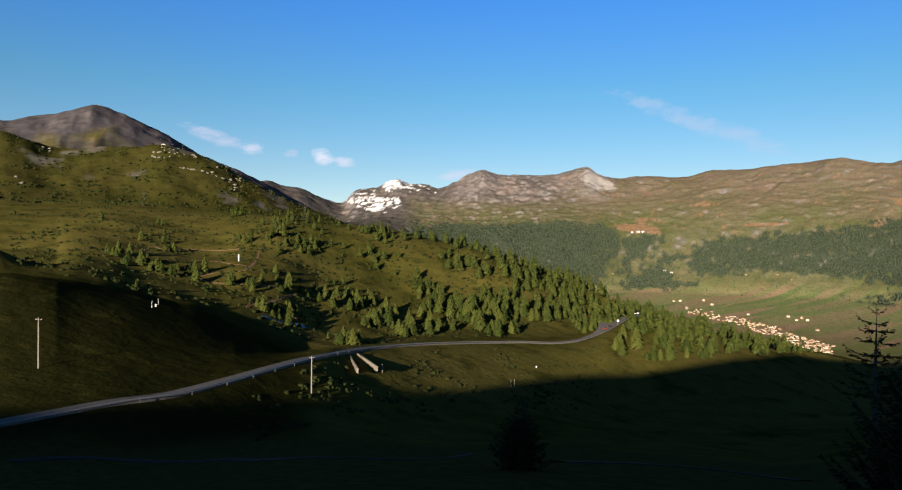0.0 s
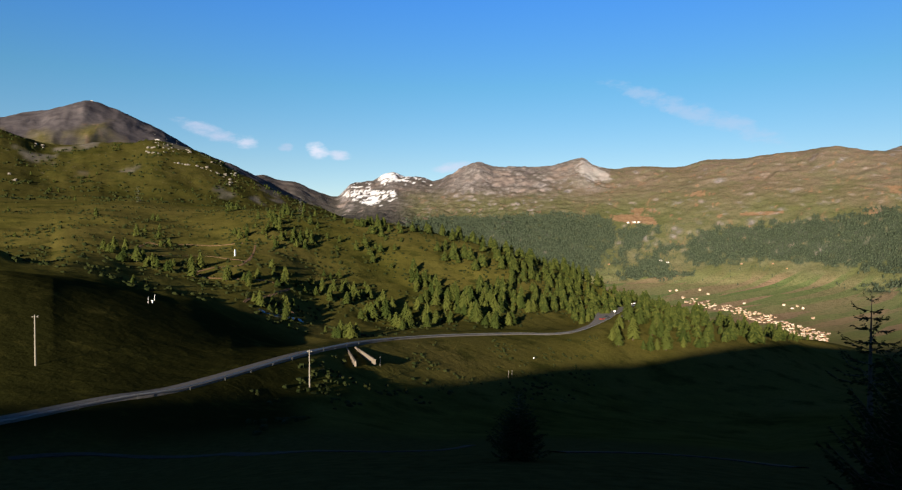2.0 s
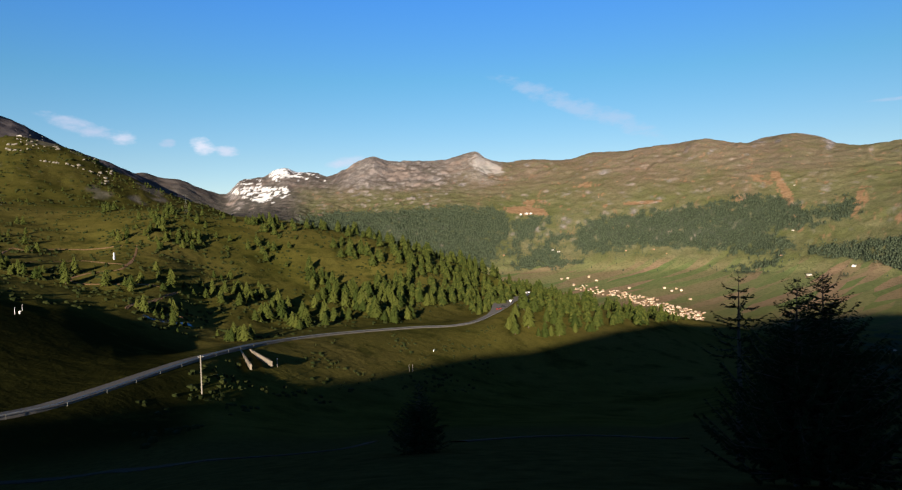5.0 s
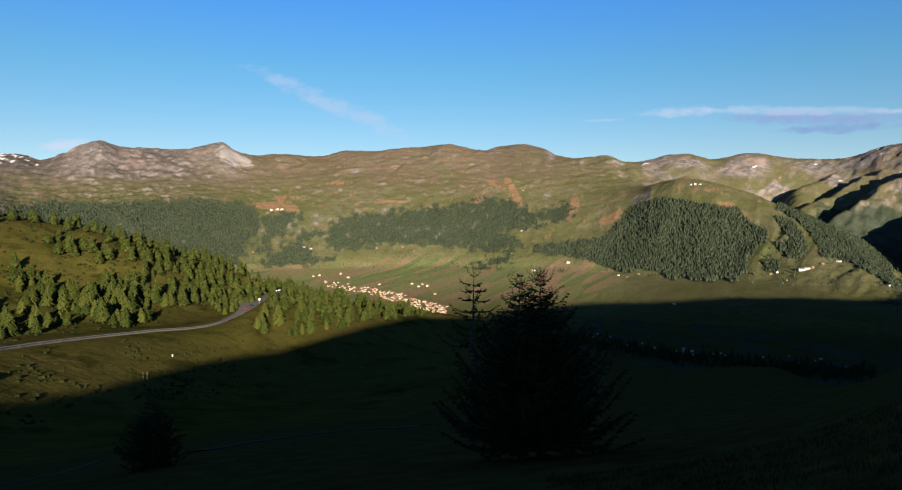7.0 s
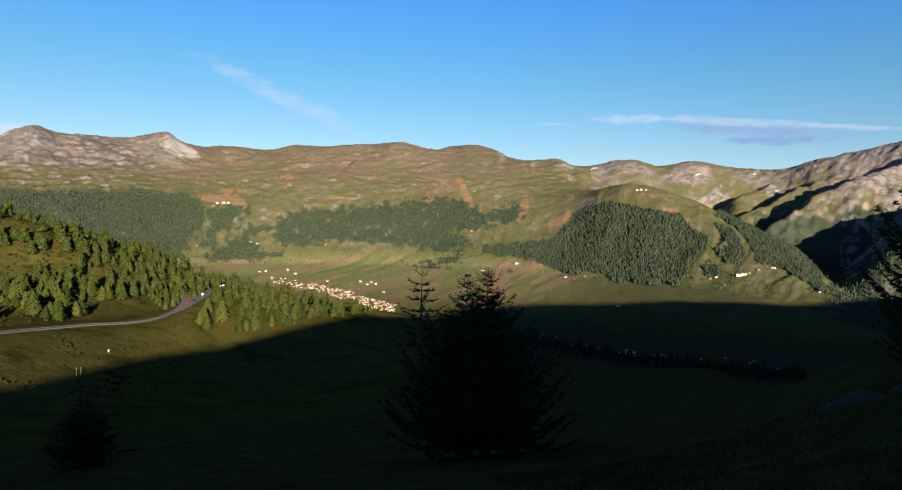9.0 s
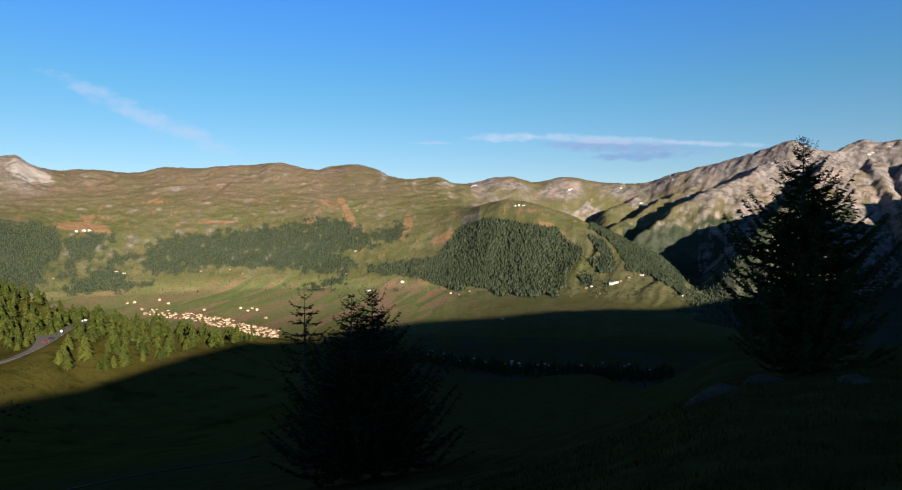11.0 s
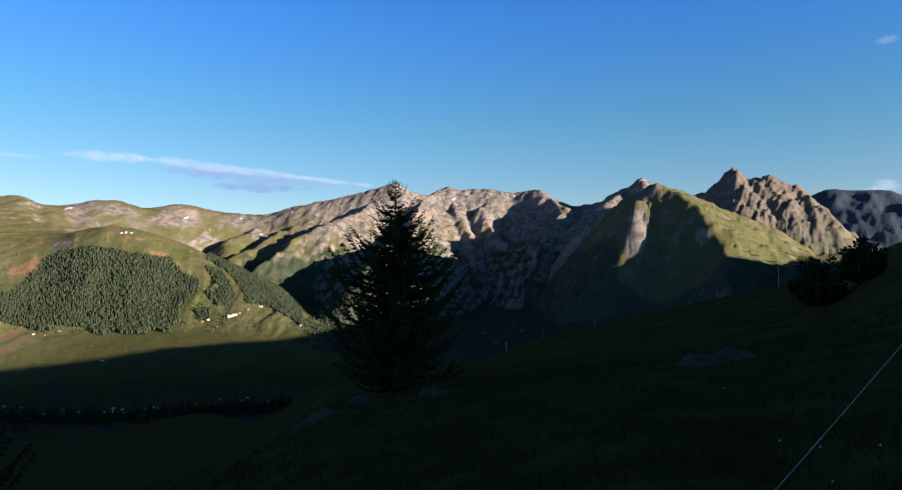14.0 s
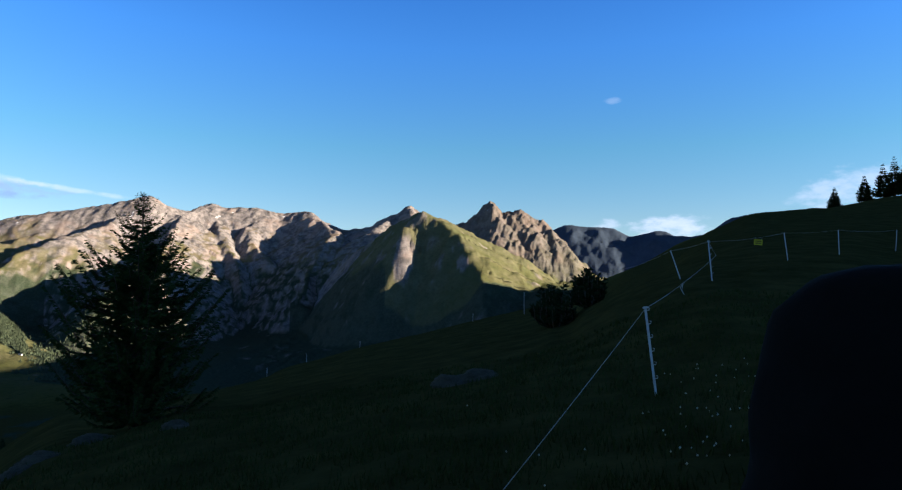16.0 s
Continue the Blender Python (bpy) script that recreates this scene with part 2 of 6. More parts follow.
# ---- terrain: level lines round the standpoint, from near to far (azimuth to the left, distance, height) ----
LINES = {
    "foot": [
        (180, 0.7, -1.45), (40, 0.7, -1.6), (0, 0.7, -1.65), (-60, 0.7, -1.6), (-115, 0.7, -1.45), (-179, 0.7, -1.45),
    ],
    "near": [
        (180, 8, -0.3), (90, 8, -2.5), (40, 8, -4), (0, 8, -4.2), (-40, 8, -3.8), (-68, 8, -2.7), (-99, 8, -1.8), (-115, 8, -1.5),
        (-137, 8, -1), (-179, 8, -0.3),
    ],
    "brow": [
        (180, 40, 5), (90, 40, -8), (36, 25, -9.5), (0, 30, -11.5), (-40, 30, -10.8), (-58, 22, -6.6), (-70.1, 18, -3.6), (-76.1, 22, -3.7),
        (-83.5, 45, -5.8), (-86.5, 70, -7.7), (-91, 75, -6.7), (-95.6, 85, -6.1), (-100.5, 90, -4.3), (-104.5, 90, -2.8), (-107.5, 85, -1.5), (-110, 40, -0.6),
        (-117.5, 24.6, 0.43), (-120.5, 22, 0.38), (-126, 28, 1.22), (-129.5, 32, 1.65), (-133, 40, 2.2), (-137, 42, 2.4), (-179, 40, 5),
    ],
    "hollow": [
        (180, 120, 20), (150, 120, 8), (120, 100, -8), (90, 90, -24), (60, 100, -38), (36, 115, -36), (24, 140, -40), (11, 185, -45.8),
        (0, 240, -60.3), (-10, 310, -73.3), (-20, 380, -87), (-43.8, 420, -94.2), (-50.9, 440, -101), (-57.8, 450, -102), (-66, 450, -130), (-80, 400, -120),
        (-100, 220, -28), (-109, 200, -9), (-113, 130, 0.6), (-117, 120, 4.2), (-121, 150, 11.8), (-124.4, 170, 16.7), (-127.2, 180, 19.1), (-129.1, 190, 20.6),
        (-131, 190, 22), (-133.4, 190, 23.1), (-160, 180, 30), (-179, 120, 20),
    ],
    "road_centre_parta": [
        (180, 220, 52), (150, 220, 26), (120, 180, -2), (90, 140, -32), (60, 140, -42), (45, 148, -39), (33.6, 150, -36.4), (28.1, 156, -36.4),
        (22, 168, -38.1), (16.7, 190, -39.5), (12.9, 215, -41.1), (10.1, 240, -43.3), (7.1, 275, -47.5), (3.1, 310, -51.6), (-1.9, 350, -56.8), (-6.9, 390, -62.2),
        (-11.9, 430, -66.6), (-13.3, 450, -65.8), (-14.7, 475, -63.6), (-16.9, 540, -60.8), (-20, 560, -69), (-24, 575, -80), (-30, 600, -98), (-40, 640, -140),
        (-66, 600, -180), (-80, 600, -170), (-105, 400, -80), (-115, 300, -5), (-120, 300, 6), (-127, 280, 24),
    ],
    "road_centre_partb": [
        (-137, 280, 31), (-160, 260, 56), (-179, 220, 52),
    ],
    "spur_parta": [
        (180, 300, 84), (162, 300, 67), (156, 300, 58), (151, 300, 55), (147, 300, 49.5), (143, 300, 43), (140, 300, 41), (120, 300, 18), (90, 250, -26),
        (60, 260, -36), (45, 268, -26), (38, 270, -19), (33.6, 270, -14.6), (31.5, 270, -15.6), (30, 270, -17), (27.3, 268, -20.9), (23.3, 270, -27.3),
        (19, 274, -35.1), (15.3, 280, -43.8), (12, 290, -49.1), (7.1, 305, -50.6), (3.1, 340, -54.2), (-1.9, 380, -58.6), (-6.9, 420, -63.4), (-11.9, 475, -68.2),
        (-14.7, 520, -64.7), (-16.8, 600, -63.5), (-20, 620, -78), (-30, 660, -108), (-40, 700, -165), (-66, 700, -200),
    ],
    "spur_partb": [
        (-80, 700, -190), (-105, 600, -120), (-112, 450, -40), (-120, 500, 5), (-127, 400, 30), (-137, 350, 38), (-160, 320, 80), (-179, 300, 84),
    ],
    "gully": [
        (180, 480, 95), (160, 480, 50), (140, 480, 0), (90, 300, -30), (60, 330, -36), (45, 330, -24), (38, 330, -20), (33.5, 308, -18),
        (30, 304, -17), (24, 302, -25), (17, 306, -37), (11, 318, -49), (0, 420, -57.5), (-10, 510, -60.8), (-15, 630, -66.2), (-20, 660, -81),
        (-30, 705, -112), (-40, 800, -200), (-66, 900, -235), (-80, 900, -225), (-105, 800, -160), (-112, 650, -60), (-120, 750, 20), (-127, 800, 60),
        (-137, 700, 75), (-160, 600, 110), (-179, 480, 95),
    ],
    "hillcrest_parta": [
        (180, 1250, 265), (172, 1100, 200), (164, 900, 90), (150, 750, 20), (140, 720, 0), (90, 720, 20), (60, 720, 35), (33.6, 720, 24.1),
        (26.4, 700, 24.2), (19.9, 680, 19), (16.3, 660, 18.8), (11.6, 640, 16.4), (8.7, 630, 11.2), (3.2, 620, 3.7), (-1, 615, -6.7), (-4.3, 610, -15.9),
        (-6.9, 610, -24.1), (-9.8, 615, -35.6), (-12.3, 620, -44.9), (-14.7, 630, -57.9), (-16.6, 660, -72.8), (-18.9, 690, -84.7), (-23.4, 720, -97), (-27.6, 740, -108),
        (-30.7, 760, -115), (-34.8, 780, -129), (-42, 900, -215), (-66, 1000, -245), (-80, 1000, -240), (-105, 1000, -190),
    ],
    "hillcrest_partb": [
        (-113.3, 950, 23.2), (-117, 1000, 56.5), (-119.2, 1100, 84.7), (-121, 1200, 109), (-127, 1300, 128), (-134, 1400, 160), (-138, 1400, 222), (-144, 1400, 245),
        (-150, 1380, 262), (-160, 1280, 285), (-170, 1250, 288), (-179, 1250, 266),
    ],
    "behind_hill": [
        (180, 1500, 150), (150, 1000, 0), (60, 850, 40), (36, 850, 38), (20, 850, 31), (9, 850, 0), (0, 900, -65), (-10, 950, -130),
        (-20, 1000, -190), (-30, 1100, -230), (-40, 1200, -248), (-66, 1200, -250), (-80, 1150, -250), (-105, 1200, -235), (-110, 1250, -40), (-115, 1300, 48),
        (-120, 1400, 108), (-127, 1500, 135), (-134, 1600, 150), (-138, 1650, 225), (-150, 1700, 260), (-160, 1500, 200), (-179, 1500, 150),
    ],
    "rock_hill_parta": [
        (180, 1800, 50), (150, 1300, 0), (60, 1200, 130), (33.6, 1200, 148), (31.5, 1200, 139), (29.7, 1180, 130), (25, 1150, 134), (22.8, 1130, 138),
        (20.8, 1120, 129), (18.6, 1110, 112), (16.3, 1100, 86.6), (13, 1080, 55.8), (9.2, 1060, 27), (5, 1100, -10), (0, 1250, -80), (-10, 1500, -200),
        (-20, 1900, -280), (-30, 1900, -280), (-40, 1800, -270), (-66, 1500, -250), (-80, 1300, -250), (-105, 1400, -215), (-110, 1550, -45), (-112, 1700, 25),
        (-115, 1800, 72), (-120, 1850, 150), (-127, 1900, 175), (-134, 1900, 180), (-138, 1950, 250), (-150, 2000, 220),
    ],
    "rock_hill_partb": [
        (-160, 1800, 100), (-179, 1800, 50),
    ],
    "valley_far": [
        (180, 2300, 20), (60, 1450, 140), (36, 1400, 142), (25, 1400, 128), (15, 1400, 60), (5, 1800, -50), (0, 2200, -150), (-10, 2500, -215),
        (-20, 2750, -221), (-30, 2750, -221), (-40, 2600, -214), (-50, 2400, -223), (-60, 2250, -221), (-66, 2000, -246), (-80, 1500, -249), (-88, 1800, -235),
        (-93, 1700, -230), (-97, 1550, -228), (-103, 1680, -200), (-109, 2000, -30), (-112, 2060, 38), (-115, 2150, 80), (-118, 2150, 128), (-121, 2150, 180),
        (-127, 2200, 150), (-137, 2200, 160), (-160, 2300, 20), (-179, 2300, 20),
    ],
    "middle_parta": [
        (180, 2900, 20), (60, 2000, 300), (33.6, 2000, 275), (31.5, 2000, 294), (29.5, 2000, 311), (28.2, 2000, 331), (27.4, 2000, 338), (25.6, 2000, 322),
        (23.8, 2000, 293), (22.1, 2000, 264), (20.8, 2020, 238), (17.7, 2050, 197), (14.9, 2080, 155), (12.1, 2150, 105), (8.7, 2250, 42), (4, 2600, 27.2),
        (0, 3000, 10.5), (-10, 3200, 44.7), (-16.5, 3300, 34.6), (-31, 3300, 69.1), (-42, 3400, 89), (-47, 3400, 125), (-51.2, 3350, 176), (-55.6, 3250, 114),
        (-59.1, 3100, 22.9), (-63.6, 2900, -85), (-66, 2750, -170), (-72, 2700, -220), (-80, 2650, -220), (-88, 2500, -190),
    ],
    "middle_partb": [
        (-94, 2300, -160), (-100, 2200, -150), (-104, 2300, -60), (-107, 2350, 10), (-112, 2600, 10), (-137, 2700, 30), (-160, 2900, 20), (-179, 2900, 20),
    ],
    "back_dip": [
        (180, 3200, 100), (60, 2700, 160), (36, 2700, 160), (12, 3200, 20), (5, 3600, 107), (0, 3600, 138), (-16, 3700, 194), (-31, 3700, 239),
        (-42, 3750, 223), (-51, 3700, 110), (-57, 3700, -70), (-63, 3600, -180), (-66, 3620, -165), (-72, 3720, -60), (-80, 3850, 10),
        (-86, 3750, 20), (-91, 3600, 60), (-95, 3400, 60), (-100, 2980, 40), (-104, 2920, 40), (-110, 3200, 55.9), (-120, 3400, 59.3), (-137, 3400, 59.3), (-179, 3200, 100),
    ],
    "far_range": [
        (-106.2, 4750, 351), (-107.2, 4750, 426), (-108.7, 4750, 472), (-110.4, 4750, 455), (-112.3, 4750, 445), (-114.2, 4750, 391), (-116.1, 4750, 421), (-117.9, 4750, 387),
        (-119.5, 4750, 381), (-121, 4750, 453), (-122.1, 4750, 508), (-123.6, 4750, 520), (-125.4, 4750, 525), (-126.8, 4750, 483), (-130.9, 4750, 397),
    ],
    "skyline_parta": [
        (180, 4200, 150), (60, 4300, 150), (20, 4300, 263), (15.4, 4300, 334), (14.5, 4400, 347), (13.5, 4450, 323), (12.1, 4500, 315), (10.6, 4500, 264),
        (8.6, 4600, 221), (7.2, 4750, 322), (5.5, 4800, 349), (3.8, 4800, 410), (2.7, 4800, 378), (1.5, 4800, 375), (0, 4700, 340), (-1.3, 4300, 354),
        (-2.3, 4250, 395), (-3.7, 4200, 428), (-5.3, 4250, 400), (-8.3, 4300, 401), (-11, 4350, 428), (-12.6, 4350, 460), (-13.7, 4350, 411), (-15.3, 4300, 379),
        (-16.9, 4300, 392), (-20.6, 4300, 380), (-22.8, 4300, 419), (-24.9, 4300, 417), (-27, 4300, 436), (-29.4, 4300, 449),
    ],
    "skyline_partb": [
        (-31.4, 4300, 464), (-34.6, 4350, 426), (-36.2, 4700, 488), (-37.8, 4750, 504), (-39.6, 4750, 477), (-41.1, 4500, 396), (-42.5, 4400, 374), (-45.1, 4400, 384),
        (-46.8, 4400, 344), (-48.2, 4500, 353), (-50.2, 4500, 390), (-51.4, 4500, 394), (-53.6, 4500, 353), (-56.1, 4500, 386), (-59.2, 4500, 346), (-62.2, 4500, 329),
        (-65.2, 4400, 378), (-68.7, 4350, 434), (-71.2, 4300, 474), (-73.9, 4250, 526), (-75, 4250, 478), (-76.4, 4300, 456), (-78.3, 4500, 533), (-79.4, 4500, 513),
        (-81.9, 4500, 519), (-84, 4500, 489), (-86.1, 4400, 498), (-87.7, 4300, 423), (-89.4, 4200, 367), (-91.4, 4100, 376),
    ],
    "skyline_partc": [
        (-92.4, 4050, 420), (-93.9, 4000, 459), (-95, 4000, 504), (-95.7, 4000, 473), (-98.9, 3700, 362), (-100.5, 3400, 358), (-101.3, 3300, 400), (-102.2, 3250, 435),
        (-103.2, 3250, 383), (-104, 3250, 386), (-104.8, 3250, 392), (-106, 3250, 352), (-107.2, 3250, 297), (-108.7, 3300, 230), (-110, 3600, 110), (-112, 3700, 40),
        (-137, 3700, 50), (-160, 4000, 100), (-179, 4200, 150),
    ],
}


# ---- numeric helpers ----
LATTICES = {}


def lattice(seed):
    if seed in LATTICES:
        return LATTICES[seed]
    rng = np.random.RandomState(seed)
    ang = rng.rand(256, 256) * 2 * np.pi
    LATTICES[seed] = np.cos(ang), np.sin(ang)
    return LATTICES[seed]


def gnoise(x, y, seed=0):
    gx, gy = lattice(seed)
    xi, yi = np.floor(x).astype(int), np.floor(y).astype(int)
    xf, yf = x - xi, y - yi
    u, v = xf ** 3 * (xf * (xf * 6 - 15) + 10), yf ** 3 * (yf * (yf * 6 - 15) + 10)

    def corner(i, j):
        a, b = (xi + i) & 255, (yi + j) & 255
        return gx[a, b] * (xf - i) + gy[a, b] * (yf - j)

    top = corner(0, 0) * (1 - u) + corner(1, 0) * u
    low = corner(0, 1) * (1 - u) + corner(1, 1) * u
    return (top * (1 - v) + low * v) * 1.5


def fbm(x, y, octaves=4, seed=0, gain=0.5):
    total, amp = 0.0, 1.0
    for o in range(octaves):
        total = total + amp * gnoise(x * 2 ** o + 13.7 * o, y * 2 ** o - 7.1 * o, seed + o)
        amp *= gain
    return total


def ridged(x, y, octaves=4, seed=0, gain=0.55):
    total, amp = 0.0, 1.0
    for o in range(octaves):
        total = total + amp * (0.5 - np.abs(gnoise(x * 2 ** o + 5.3 * o, y * 2 ** o + 9.1 * o, seed + o)))
        amp *= gain
    return total


def smooth(a, b, x):
    t = np.clip((x - a) / (b - a), 0, 1)
    return t * t * (3 - 2 * t)


def slopes(x, y):
    """Shape-keeping slopes along axis 0."""
    h, d = np.diff(x, axis=0), np.diff(y, axis=0) / np.diff(x, axis=0)
    m = np.zeros_like(y)
    a, b, w1, w2 = d[:-1], d[1:], 2 * h[1:] + h[:-1], h[1:] + 2 * h[:-1]
    ok = a * b > 0
    m[1:-1] = np.where(ok, (w1 + w2) / (w1 / np.where(ok, a, 1) + w2 / np.where(ok, b, 1)), 0)
    m[0], m[-1] = d[0], d[-1]
    return m


def hermite(x0, x1, y0, y1, m0, m1, u):
    h = x1 - x0
    return (y0 * (1 + 2 * u) * (1 - u) ** 2 + h * m0 * u * (1 - u) ** 2 + y1 * u * u * (3 - 2 * u) + h * m1 * u * u * (u - 1))


def along(points, az):
    p = np.array(sorted(points), float)
    x = p[:, 0:1]
    out = []
    for c in (1, 2):
        y = p[:, c:c + 1]
        m = slopes(x, y)
        i = np.clip(np.searchsorted(p[:, 0], az) - 1, 0, len(p) - 2)
        a = np.clip(az, p[0, 0], p[-1, 0])
        out.append(hermite(x[i, 0], x[i + 1, 0], y[i, 0], y[i + 1, 0], m[i, 0], m[i + 1, 0], (a - x[i, 0]) / (x[i + 1, 0] - x[i, 0])))
    return out


def line(name):
    return sum((v for k, v in LINES.items() if k == name or k.startswith(name + "_part")), [])


ORDER = ["foot", "near", "brow", "hollow", "road_in", "road_out", "spur", "gully", "hillcrest", "behind_hill", "rock_hill",
         "valley_far", "middle", "back_dip", "skyline", "rim"]
STEPS = [14, 26, 28, 24, 3, 12, 14, 42, 8, 24, 18, 54, 56, 66, 4]


def level_nodes(az):
    """Distances and heights of all level lines at the azimuths az."""
    rr, hh = [], []
    for n in ORDER:
        if n == "road_in":
            r, h = along(line("road_centre"), az)
            flat = 7.0 * smooth(-22, -17, az) + 6 * smooth(-9.5, -11, az) * smooth(-17, -15, az)
            r, h = r - flat - 0.5, h
        elif n == "road_out":
            r, h = along(line("road_centre"), az)
            r = r + flat + 0.5
        elif n == "rim":
            r, h = np.full_like(az, 4965.0), hh[-1] - 150
        else:
            r, h = along(line(n), az)
        if rr:
            r = np.maximum(r, rr[-1] + np.maximum(1.0, 0.01 * rr[-1]))
        rr.append(r)
        hh.append(h)
    return np.array(rr), np.array(hh)


# spurs of the rocky ranges: fall of the two sides, then azimuth, distance and height from the top down
SPURS = [
    (0.5, 0.5, [(-63.97, 4400, 305), (-61.01, 4100, 184), (-58.34, 3800, 98), (-56.2, 3500, 7)]),
    (0.55, 0.5, [(-68.73, 4300, 354), (-64.46, 4000, 207), (-61.49, 3700, 85), (-59.3, 3500, 21)]),
    (0.8, 0.6, [(-72.52, 4200, 436), (-70.49, 3950, 314), (-67.97, 3750, 240), (-65.45, 3550, 143), (-63.21, 3350, 33), (-61.48, 3150, -56)]),
    (0.9, 0.65, [(-74.81, 4240, 460), (-76.24, 4130, 414), (-75.51, 3900, 306), (-75.2, 3680, 215), (-74.5, 3450, 140), (-73.3, 3150, 110), (-71.8, 2850, 30), (-70.5, 2550, -70)]),
    (0.9, 0.75, [(-78.75, 4400, 459), (-78.92, 4150, 343), (-79.74, 3950, 223), (-80.7, 3750, 119), (-81.02, 3400, -62)]),
    (0.9, 0.7, [(-83.1, 4420, 492), (-81.37, 4200, 365), (-81.79, 4000, 247), (-83.23, 3750, 139)]),
    (0.7, 0.6, [(-86.2, 4350, 486), (-87.24, 4150, 408), (-88.53, 3850, 328), (-87.78, 3650, 240), (-86.81, 3400, 110), (-85.68, 3000, -52)]),
    (0.7, 0.6, [(-94.96, 4000, 500), (-93.12, 3850, 394), (-91.4, 3650, 306), (-90.19, 3450, 212)]),
    (0.55, 1.2, [(-96.13, 2690, 323), (-93.88, 2860, 283), (-91.91, 3060, 228), (-89.95, 3280, 162), (-88.51, 3450, 108)]),
    (1.05, 0.85, [(-96.13, 2690, 323), (-97.81, 2700, 290), (-99.44, 2720, 259), (-101.98, 2760, 203), (-104.49, 2800, 143), (-106.98, 2840, 69), (-108.7, 2860, 4)]),
    (1.2, 0.42, [(-96.13, 2690, 323), (-97.91, 2610, 271), (-99.45, 2500, 203), (-100.47, 2400, 136), (-101.09, 2300, 67), (-101.62, 2150, -21), (-102.04, 2000, -98)]),
    (1.2, 0.5, [(-94.7, 2600, 246), (-94.45, 2540, 188), (-94.05, 2490, 128), (-93.75, 2435, 58), (-93.6, 2395, -10)]),
    (1.1, 0.9, [(-102.2, 3250, 438), (-103.07, 3130, 327), (-103.48, 3030, 224), (-103.99, 2960, 141)]),
    (1.1, 0.9, [(-104.72, 3250, 395), (-105.23, 3150, 302), (-106.23, 3060, 199), (-106.98, 2990, 117)]),
    (1, 0.85, [(-106.47, 3250, 340), (-107.71, 3170, 249), (-108.94, 3090, 148), (-109.43, 3020, 80)]),
]


def spurs(x, y):
    """Height of the spurs that run down from the ranges."""
    ax, ay = 20 * fbm(x / 210, y / 210, 3, 101) + 6 * fbm(x / 45, y / 45, 2, 105), 20 * fbm(x / 210, y / 210, 3, 111) + 6 * fbm(x / 45, y / 45, 2, 115)
    top = np.full(np.shape(x), -999.0)
    for fall_l, fall_r, pts in SPURS:
        p = [(-math.sin(radians(a)) * r, math.cos(radians(a)) * r, h) for a, r, h in pts]
        near = pts[0][1] < 3000
        k, end = (.5, max(1.2, fall_l, fall_r)) if near else (1, max(fall_l, fall_r))
        wx, wy = x + k * ax, y + k * ay
        for (x0, y0, z0), (x1, y1, z1) in zip(p[:-1], p[1:]):
            dx, dy = x1 - x0, y1 - y0
            t = np.clip(((wx - x0) * dx + (wy - y0) * dy) / (dx * dx + dy * dy), 0, 1)
            ox, oy = wx - x0 - t * dx, wy - y0 - t * dy
            d = np.hypot(ox, oy)
            fall = np.where((t <= 0) | (t >= 1), end, np.where(dx * oy - dy * ox < 0, fall_l, fall_r))
            soft = 18 if near else 14
            top = np.maximum(top, z0 + (z1 - z0) * t - fall * (np.sqrt(d * d + soft * soft) - soft))
    return top


